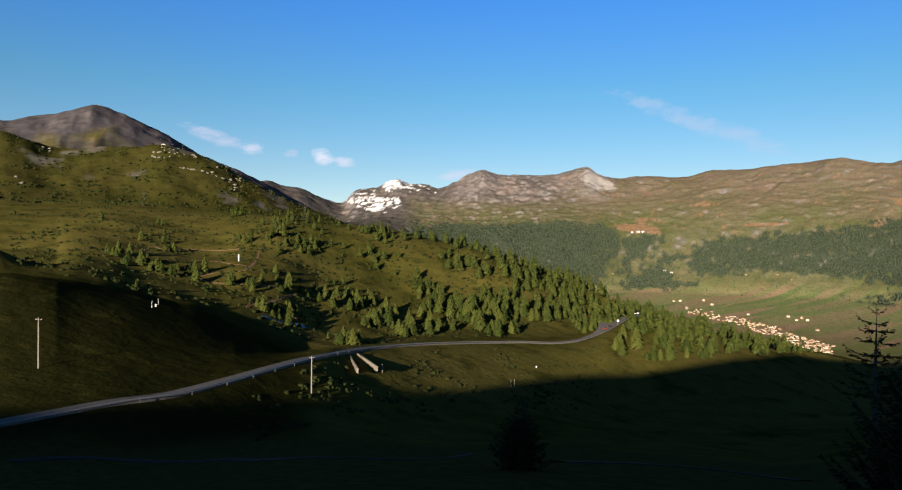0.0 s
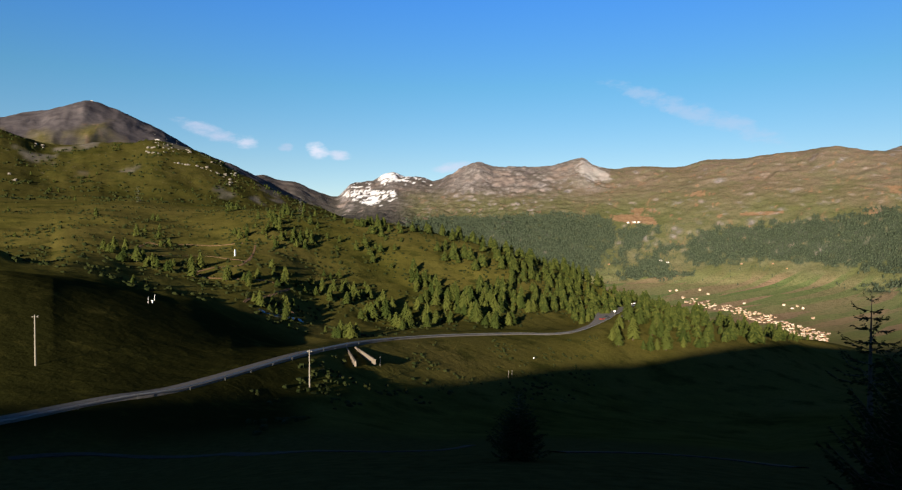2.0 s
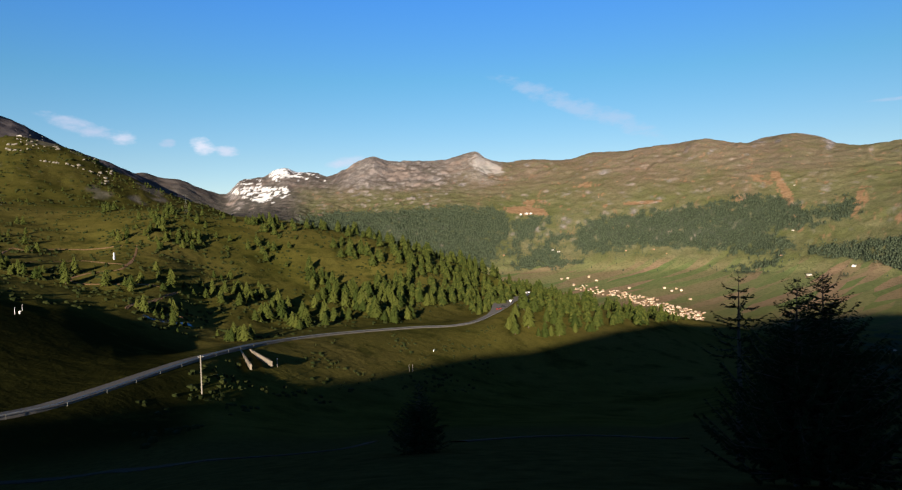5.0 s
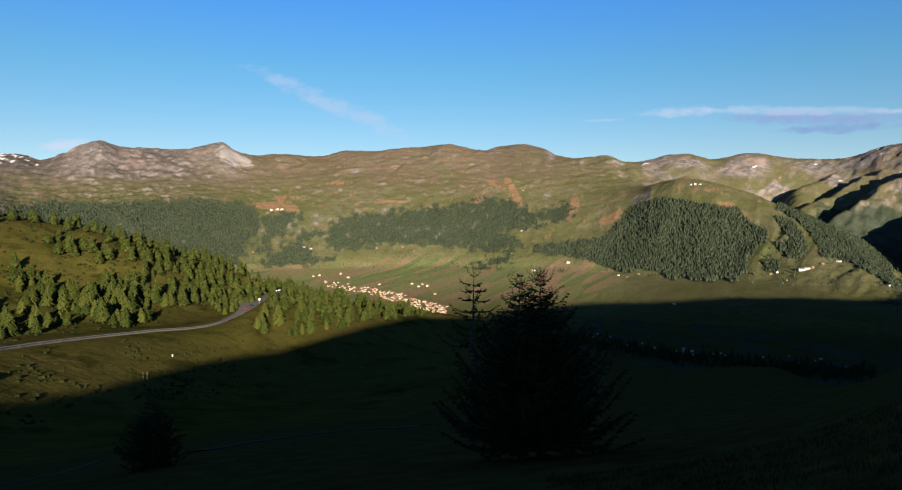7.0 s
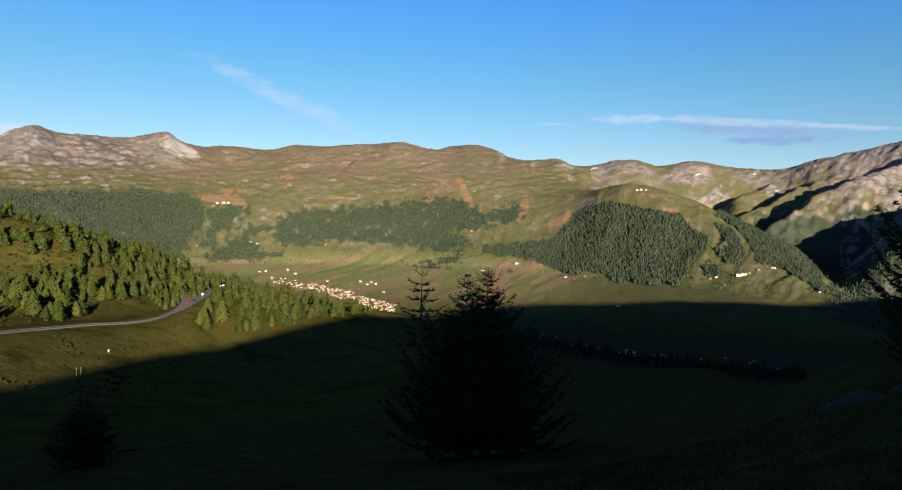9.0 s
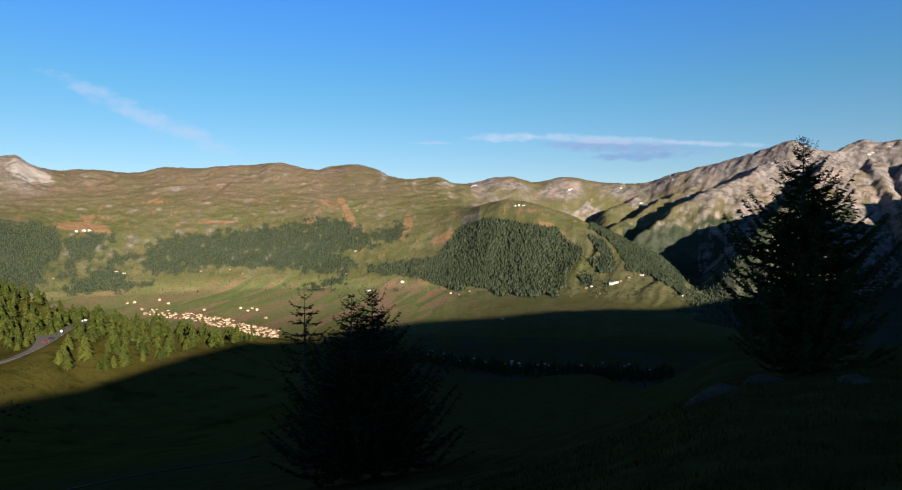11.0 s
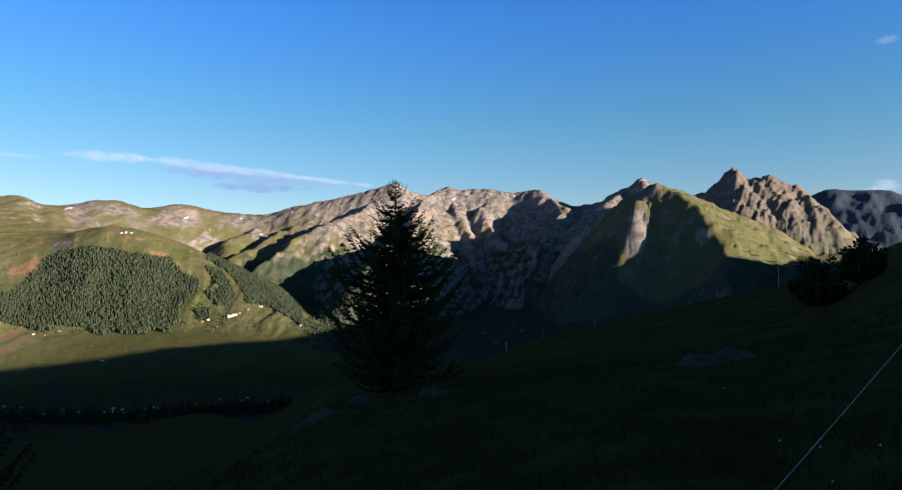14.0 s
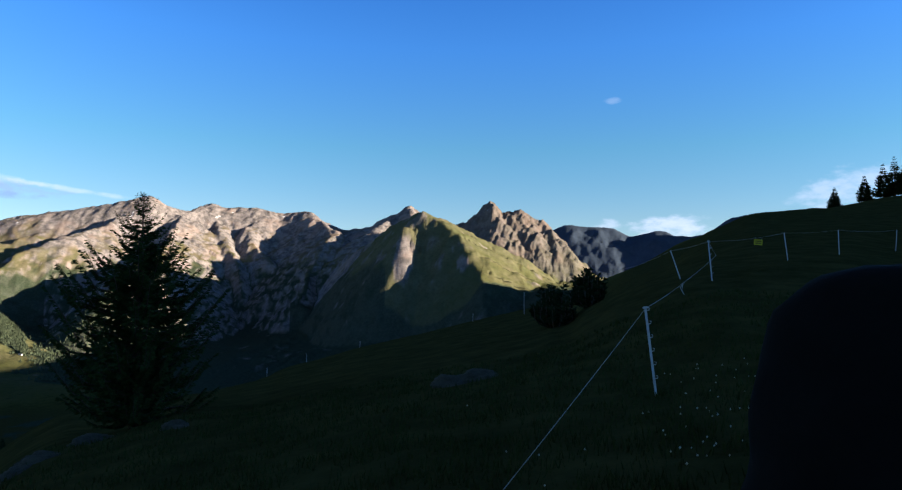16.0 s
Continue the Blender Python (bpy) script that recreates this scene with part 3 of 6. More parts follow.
def relief(az, r, seg, u):
    """Bumps, gullies and crags on top of the level lines."""
    x, y = -np.sin(np.radians(az)) * r, np.cos(np.radians(az)) * r
    rocky = np.clip(smooth(-58, -66, az) * smooth(-125, -110, az) + smooth(-14, -8, az) * smooth(12, 6, az), 0, 1)
    rocky = np.where(seg <= 11, rocky * np.where(az < -20, smooth(-67, -75, az), 1), rocky)
    at_line = np.array([0, .05, .2, 1.2, 0, 0, .7, 2.5, 1.0, 3, 3.0, 1.5, 4, 5, 4, 3])
    amp = at_line[seg] * (1 - u) + at_line[seg + 1] * u
    amp = amp * np.where(seg >= 11, 1 + .8 * rocky, 1)
    out = amp * 0.9 * fbm(x / 60, y / 60, 4, 3)
    out = np.where(seg < 2, amp * fbm(x / 14, y / 14, 2, 8) + 0.05 * np.minimum(1, r / 8) * fbm(x / 2.5, y / 2.5, 2, 9) * smooth(40, 15, r), out)
    # slopes cut by gullies that run down to the valley
    mid = 4 * u * (1 - u)
    warp = 0.5 * fbm(x / 600, y / 600, 3, 21)
    lean = (r - 3300) * (1 / 600 + (1 / 130 - 1 / 600) * smooth(-48, -64, az))
    gul = ridged((az + lean) / 5.5 + warp, r / 2600 + warp, 3, 31) - 0.45
    fine = ridged((az + lean) / 1.6 + warp, r / 900 + warp, 3, 35) - 0.45
    back = np.where(az > -97.5, 3560.0, 2960.0)
    dome = smooth(-83, -87, az) * smooth(back, back - 120, r) * smooth(1700, 1900, r)
    big = (1 - .6 * dome) * np.where(seg == 11, 14 + 14 * rocky, np.where(seg == 13, 26 - 14 * rocky, np.where(seg == 12, 13 - 4 * rocky, 0)))
    out = out + (gul + 0.22 * fine) * big * mid
    crag = ridged(x / 130, y / 130, 4, 41) - 0.4
    chips = ridged(x / 48, y / 48, 3, 45) - .4
    ribs = ridged((az + lean) / .75 + 4 * warp, r / 420 + warp, 3, 47, .6) - .45
    out = out + np.where((seg == 13) | (seg == 12), (crag * (5 * mid + 3) + chips * 3 * (mid + .4) + ribs * (2.5 * mid + 2 + 10 * smooth(-98, -101, az)) * (1 - dome) + chips * 11 * smooth(-98, -100, az) * (1 - dome)) * rocky * (1 - .6 * dome), 0)
    out = out + np.where((seg == 11) & (az < -86), crag * 4 * mid * (1 - dome), 0)
    out = out + np.where((seg == 9), crag * 9 * mid * smooth(12, 18, az), 0)
    out = out + 13 * np.exp(-((az - 34.6) / 2.6) ** 2 - ((r - 335) / 26) ** 2)
    # soft swells of the lit hillside
    out = out + np.where(seg == 7, mid * 3.5 * fbm(x / 90, y / 90, 3, 51), 0)
    return out


def spread(seg, n):
    return np.linspace(0, 1, n, endpoint=False)


AZ = np.concatenate([np.arange(180, 44, -3.0), np.arange(42, -56, -0.13), np.arange(-56, -112, -0.1), np.arange(-112, -142, -.13), np.arange(-143, -180, -3.0)])
NODE_R, NODE_H = level_nodes(AZ)
NODE_M = slopes(NODE_R, NODE_H)


def build_grid():
    rows_r, rows_h, rows_s, rows_u = [], [], [], []
    for s, n in enumerate(STEPS):
        for u in spread(s, n + (s == len(STEPS) - 1)):
            r = NODE_R[s] + (NODE_R[s + 1] - NODE_R[s]) * u
            h = hermite(NODE_R[s], NODE_R[s + 1], NODE_H[s], NODE_H[s + 1], NODE_M[s], NODE_M[s + 1], u)
            if s >= 11:
                k = smooth(-57, -60, AZ)
                h = h + (np.maximum(h, spurs(-np.sin(np.radians(AZ)) * r, np.cos(np.radians(AZ)) * r)) - h) * k
            h = h + relief(AZ, r, np.full(len(AZ), s), np.full(len(AZ), u))
            rows_r.append(r), rows_h.append(h), rows_s.append(np.full(len(AZ), s)), rows_u.append(np.full(len(AZ), u))
    return np.array(rows_r), np.array(rows_h), np.array(rows_s), np.array(rows_u)


GRID_R, GRID_H, GRID_S, GRID_U = build_grid()


def ground(az, r):
    """Height of the ground at an azimuth and distance."""
    j = int(np.argmin(np.abs(AZ - az)))
    return float(np.interp(r, GRID_R[:, j], GRID_H[:, j]))


def at(az, r, dz=0.0):
    return Vector((-math.sin(radians(az)) * r, math.cos(radians(az)) * r, ground(az, r) + dz))


def blob(az, el, a0, e0, wa, we):
    return np.clip(1.6 - 1.6 * np.sqrt(((az - a0) / wa) ** 2 + ((el - e0) / we) ** 2), 0, 1)


# outlines of the woods on the far slopes (azimuth, elevation)
WOODS = [
    [(2.74, 0.64), (-0.82, 1.09), (-6.69, 1.04), (-10.08, 1.24), (-14.08, 1.17), (-15.54, 0.50), (-15.80, -0.66), (-14.86, -2.10), (-14.23, -3.63), (-12.64, -3.97), (-4.58, -2.37), (2.79, -0.93)],
    [(-15.90, -0.28), (-16.85, 0.30), (-19.80, 0.20), (-18.49, -0.87), (-17.20, -1.65), (-15.96, -3.09), (-15.30, -3.65), (-14.83, -3.79), (-15.22, -2.49), (-15.80, -1.24)],
    [(-17.76, -2.04), (-19.20, -1.17), (-20.75, -0.99), (-20.64, -1.68), (-19.09, -2.35), (-20.04, -3.45), (-21.70, -3.17), (-21.60, -3.77), (-17.97, -4.20), (-14.92, -4.22)],
    [(-21.04, -1.38), (-21.88, -0.20), (-25.58, 0.44), (-30.59, 0.78), (-35.11, 1.52), (-37.61, 1.26), (-39.35, -0.05), (-42.04, 1.23), (-42.53, 0.64), (-41.81, -0.55), (-39.11, -1.15), (-35.61, -1.44), (-37.87, -1.85), (-37.87, -2.65), (-35.62, -3.25), (-32.09, -2.85), (-27.56, -2.43), (-22.09, -2.98), (-20.88, -2.67)],
    [(-38.71, -2.85), (-42.55, -2.23), (-45.44, -1.82), (-43.04, -3.56), (-38.86, -3.34)],
    [(-32.34, -4.96), (-35.62, -3.76), (-37.72, -2.65), (-37.22, -4.00), (-34.10, -5.17), (-32.34, -5.67)],
    [(-39.52, -5.44), (-41.83, -4.52), (-42.47, -4.90), (-40.61, -5.82)],
    [(-51.41, 1.25), (-52.96, 0.81), (-55.54, 0.51), (-56.27, -0.64), (-57.44, -1.18), (-57.69, -1.86), (-57.05, -2.64), (-56.23, -3.48), (-56.08, -4.40), (-54.78, -5.18), (-52.60, -5.54), (-51.04, -5.02), (-47.82, -4.52), (-46.88, -5.03), (-43.53, -3.81), (-42.46, -3.22), (-45.43, -1.48), (-46.60, -0.02), (-47.76, 0.95), (-49.60, 1.41)],
    [(-58.07, -2.30), (-59.30, -1.88), (-58.65, -0.99), (-57.95, -0.09), (-59.24, -0.45), (-60.44, -2.04), (-60.12, -3.20), (-59.25, -3.49)],
    [(-58.02, 0.54), (-59.63, -0.36), (-60.94, -1.94), (-61.20, -3.17), (-62.56, -3.39), (-63.68, -3.78), (-66.20, -5.47), (-65.62, -2.87), (-63.27, -1.56), (-60.99, -0.45), (-59.01, 0.93)],
]


WOODS += [[(-51.64, -5.53), (-52.90, -5.87), (-52.70, -6.73), (-51.63, -6.39)], [(-54.33, -4.72), (-55.57, -4.96), (-55.18, -5.68)], [(-50.04, -4.61), (-51.14, -4.79), (-50.76, -5.49), (-50.03, -5.27)],
          [(-57.23, -3.69), (-58.70, -3.58), (-58.39, -4.56), (-57.37, -4.38)]]
GASHES = [
    [(-15.23, 1.17), (-16.86, 1.27), (-18.51, 0.94), (-18.84, 0.40), (-16.38, 0.50)],
    [(-36.41, 3.36), (-36.91, 3.35), (-37.96, 1.50), (-38.26, -1.04), (-37.66, -1.04), (-37.26, 1.26)],
    [(-41.76, -0.55), (-42.24, 1.48), (-42.72, 1.67), (-42.39, 0.24)],
    [(-44.47, -0.55), (-46.27, 0.66), (-46.51, 0.13), (-44.76, -0.94)],
    [(-53.61, 1.13), (-54.81, 1.02), (-56.17, 0.10), (-56.01, -0.18), (-54.56, 0.66)],
    [(-29.83, 0.58), (-31.34, 0.78), (-31.49, 0.37), (-29.98, 0.23)],
    [(-25.09, 1.29), (-28.33, 1.38), (-28.33, 1.18), (-25.09, 1.09)]]
PALE_SCREE = [(-12.00, 5.56), (-12.72, 6.05), (-13.48, 5.75), (-14.37, 5.07), (-15.14, 4.33), (-13.31, 4.01), (-12.51, 4.55)]
GLACIER = [[(8.38, 3.11), (5.82, 3.44), (3.33, 3.26), (4.22, 2.46), (5.81, 2.09), (7.49, 2.62)], [(5.32, 4.74), (4.03, 5.35), (1.58, 4.68), (2.93, 4.17), (4.83, 3.95)]]


def inside(x, y, outline):
    """1 within a closed outline, 0 outside."""
    odd = np.zeros(np.shape(x), bool)
    for (x0, y0), (x1, y1) in zip(outline, outline[1:] + outline[:1]):
        if y0 != y1:
            odd ^= ((y0 > y) != (y1 > y)) & (x < (x1 - x0) * (y - y0) / (y1 - y0) + x0)
    return odd.astype(float)


def covers(az, r, h, seg, u):
    """Where forest, rock, snow and bare soil lie."""
    el = np.degrees(np.arctan2(h, r))
    x, y = -np.sin(np.radians(az)) * r, np.cos(np.radians(az)) * r
    n1, n2 = fbm(x / 260, y / 260, 4, 61), fbm(x / 70, y / 70, 4, 71)
    far = seg >= 11
    n3 = fbm(az / .55, r / 42, 4, 65)
    k = np.where(az > -44, 1, .45)
    wa_, we_ = az + k * (.40 * n2 + .3 * n1), el + k * (.22 * n2 + .18 * n1)
    wood = np.zeros_like(h)
    for outline in WOODS:
        some = 0
        for da, de in ((0, 0), (.45, .1), (-.45, -.1), (.1, .28), (-.1, -.28)):
            some = some + .2 * inside(wa_ + k * da, we_ + k * de, outline)
        wood = np.maximum(wood, some)
    wood = np.where(az > -44, smooth(.28, .72, wood + .55 * n3 * (wood > 0) - .12), smooth(.35, .6, wood + .2 * n3 * (wood > 0)))
    wood = np.where((seg == 11) | (seg == 12), wood, 0)
    # forest tint on the shaded slopes, few trees on it: shade put into the colour
    wood = np.where((seg == 12) & (az < -61) & (az > -70), smooth(1.6, .2, el + .8 * n2), wood)
    wood = np.where((seg == 11) & (az + 1.5 * n2 < -66.5), smooth(-.75, -.3, n1 - (el - 2.5) * .12) * np.where(az < -90, smooth(2.6, .6, el + n2), 1), wood)
    wood = np.where((seg == 12) & (az < -67) & (az > -93), np.maximum(wood, smooth(-.1, .3, .5 * n1 + .3 * n2 + (1.8 - el) * .5)), wood)
    wood = np.where((seg == 8) | (seg == 9), smooth(.0, .35, n2) * smooth(-36, -40, az) * smooth(-74, -66, az), wood)
    high = np.where(seg >= 12, smooth(2.6, 5.0, el + 2.2 * n1), 0) * np.where((az > -48) & (az < -15), .1, 1)
    rocky = np.clip(smooth(-62, -70, az) * smooth(-125, -110, az) + smooth(-14, -8, az) * smooth(16, 6, az), 0, 1) * np.where((az < -92) & (r < 2880), .12, 1)
    rock = np.clip(high + np.where(far, .8 * rocky * smooth(-.05, .5, n2 + (el - 3.5) * .15), 0), 0, 1)
    rock = np.maximum(rock, np.where((seg == 9) | (seg == 10), smooth(0.35, 0.6, n2 + .5 * smooth(.6, 1, u) - .2) * smooth(8, 11, az) * .4, 0))
    snow = np.where((seg >= 12) & (az > 0.3) & (az < 9.5), smooth(4.35, 4.6, el + 1.1 * n2 + 1.2 * blob(az, el, 6.6, 3.4, 1.7, .7)), 0)
    snow = np.maximum(snow, np.where((seg == 13) & (az < -45) & (u > .6), smooth(.92, .98, n2 + .25 * n1), 0))
    snow = snow * smooth(.0, .22, fbm(az / .35 + el / .5, el / .22, 4, 69) + .12 * (el - 4.3))
    for outline in GLACIER:
        snow = np.maximum(snow, .9 * np.where((seg >= 13) & (n2 > -.3) & (n3 > -.35), inside(az + .6 * n2, el + .25 * n2, outline), 0))
    snow = np.maximum(snow, .19 * np.where(seg >= 13, inside(az + .5 * n2, el + .35 * n2, PALE_SCREE), 0) * smooth(-.35, .3, n2 + .4))
    scars = np.zeros_like(h)
    for a0, e0, wa, we in ((-16.0, .95, 1.5, .4), (-17.8, 1.5, 1.6, .3), (-42.6, 1.0, .35, 1.0), (-38.4, -.6, .4, 1.2), (-46.4, -.3, 1.1, .35), (-26.5, 1.3, 1.8, .12), (-30.8, .55, .9, .2), (-34.5, 1.4, 1.2, .3),
                           (-36, 2.8, 1.6, .5), (-22, 2.9, 1.5, .35), (-37.2, .8, .5, 1.0), (-57.5, -3.6, .9, .4), (-53.0, 2.2, 1.4, .25)):
        scars = np.maximum(scars, blob(az, el, a0, e0, wa * 1.3, we * 1.3))
    soil = np.where(seg >= 11, np.maximum(.8 * smooth(.75, 1.15, scars + 1.0 * n2 + .8 * fbm(az / .22, r / 70, 2, 83)), .45 * smooth(.62, .9, fbm(az / .6 + n1, r / 190, 3, 81) + .25 * n1)), 0) * np.where(az > -62, 1, .2)
    for outline in GASHES:
        soil = np.maximum(soil, np.where(seg >= 11, .85 * inside(az + .12 * n2, el + .08 * n2, outline), 0))
    rock = rock * np.where((az > -15) & (az < 9), .6, 1)
    rock = rock * np.where((az > 9) & far, .12, 1) * np.where((az < -97) & (r > 2960), .4, 1)
    rock = rock * np.where((az < -85) & (r > 1700) & (r < 2960), .08 + .6 * smooth(.25, .5, n2) * smooth(-99, -96, az), 1)
    # outcrops on the face of the green dome
    crop = np.maximum(blob(az, el, -94.5, 2.7, 1.5, 2.6), blob(az, el, -99.6, 2.3, .9, .9))
    rock = np.maximum(rock, np.where((r > 1900) & (r < 2700), smooth(.25, .6, crop + .5 * n2), 0))
    rock = np.maximum(rock, np.where((seg == 13) & (u > .8) & (az < -35.3) & (az > -41.2), 1, 0))
    return wood, rock, snow, soil


def terrain_material():
    m = Mat("alpine_ground", 1.0, spec=0.0)
    fine, mid, wide = m.noise(0.9, 5, .7), m.noise(0.06, 6, .65), m.noise(0.006, 6, .6)
    grass = m.mix(m.ramp(mid, .35, .65), (.042, .044, .009), (.092, .083, .018))
    grass = m.mix(m.ramp(wide, .4, .62), grass, (.102, .085, .024))
    scrub = m.node("ShaderNodeTexNoise", Scale=1.0, Detail=6.0, Roughness=.7)
    flat = m.coords((.05, .05, .16))
    m.link(flat, scrub.inputs["Vector"])
    grass = m.mix(m.math("MULTIPLY", m.ramp(scrub.outputs["Fac"], .52, .64), .75), grass, (.020, .026, .006))
    grass = m.mix(m.math("MULTIPLY", m.ramp(m.noise(.022, 5, .65), .52, .66), .6), grass, (.100, .086, .021))
    grass = m.mix(m.math("MULTIPLY", m.ramp(fine, .45, .7), .5), grass, (.026, .032, .007))
    rock = m.mix(m.ramp(m.noise(.03, 8, .7), .41, .60), (.105, .097, .097), (.25, .222, .216))
    cracks = m.ramp(m.noise(.16, 6, .8), .5, .62)
    rock = m.mix(m.math("MULTIPLY", cracks, .5), rock, (.10, .088, .08))
    rock = m.mix(m.math("MULTIPLY", m.ramp(wide, .5, .62), .6), rock, (.28, .212, .182))
    wood = m.mix(m.ramp(m.noise(.12, 5, .8), .35, .65), (.030, .043, .028), (.054, .067, .042))
    soil = m.mix(m.ramp(mid, .3, .7), (.17, .095, .055), (.27, .17, .10))
    # dry grass of the far slopes, its colour greyed to carry the haze
    hazed_dry = m.mix(m.ramp(m.noise(.02, 7, .7), .36, .64), (.088, .094, .042), (.140, .130, .070))
    hazed_dry = m.mix(m.ramp(m.noise(.004, 4, .6), .45, .65), hazed_dry, (.092, .100, .038))
    hazed_dry = m.mix(m.math("MULTIPLY", m.attr("heath"), m.ramp(m.noise(.012, 6, .7), .25, .55)), hazed_dry, (.150, .112, .078))
    strips = m.node("ShaderNodeTexVoronoi", Scale=1.0)
    mp = m.nt.nodes.new("ShaderNodeMapping")
    turned = m.nt.nodes.new("ShaderNodeMapping")
    turned.inputs["Rotation"].default_value = (0, 0, radians(62))
    m.link(m.coords(), turned.inputs["Vector"])
    mp.inputs["Scale"].default_value = (.022, .0035, .0)
    m.link(turned.outputs[0], mp.inputs["Vector"])
    m.link(mp.outputs[0], strips.inputs["Vector"])
    hue = m.nt.nodes.new("ShaderNodeSeparateColor")
    m.link(strips.outputs["Color"], hue.inputs[0])
    field = m.mix(m.ramp(hue.outputs[0], .5, .95), m.mix(hue.outputs[1], (.130, .175, .062), (.225, .215, .098)), (.28, .19, .12))
    hazed_dry = m.mix(m.attr("field"), hazed_dry, field)
    grass = m.mix(m.attr("far"), grass, hazed_dry)
    # brown heath darkened so its colour carries the spur's dim grazing light
    grass = m.mix(m.math("MULTIPLY", m.attr("dimming"), m.ramp(m.noise(.08, 5, .7), .12, .45)), grass, (.018, .0185, .005))
    speck = m.ramp(m.noise(.09, 6, .75), .50, .58)
    grass = m.mix(m.math("MULTIPLY", m.math("MULTIPLY", speck, m.attr("far")), .38), grass, (.040, .050, .024))
    pale = m.ramp(m.noise(.14, 5, .8), .60, .70)
    grass = m.mix(m.math("MULTIPLY", m.math("MULTIPLY", pale, m.attr("heath")), .3), grass, (.25, .20, .16))
    # brownish pasture tone; its mask follows the shaded ground, putting shade into the colour
    shaded_turf = m.mix(m.ramp(m.noise(.7, 6, .7), .35, .65), (.036, .036, .012), (.076, .066, .022))
    grass = m.mix(m.attr("shaded_turf"), grass, shaded_turf)
    c = m.mix(m.attr("soil"), grass, soil)
    slate = m.mix(m.ramp(m.noise(.03, 7, .7), .35, .65), (.050, .045, .050), (.090, .080, .084))
    c = m.mix(m.attr("slate"), c, slate)
    c = m.mix(m.attr("wood"), c, wood)
    c = m.mix(m.attr("rock"), c, rock)
    c = m.mix(m.attr("snow"), c, (.78, .78, .80))
    m.color(c)
    m.bump(m.math("ADD", m.math("ADD", mid, m.math("MULTIPLY", m.math("MULTIPLY", m.noise(.05, 8, .75), m.attr("far")), 2.4)), m.math("MULTIPLY", fine, .08)), .7, 2.0)
    return m.m


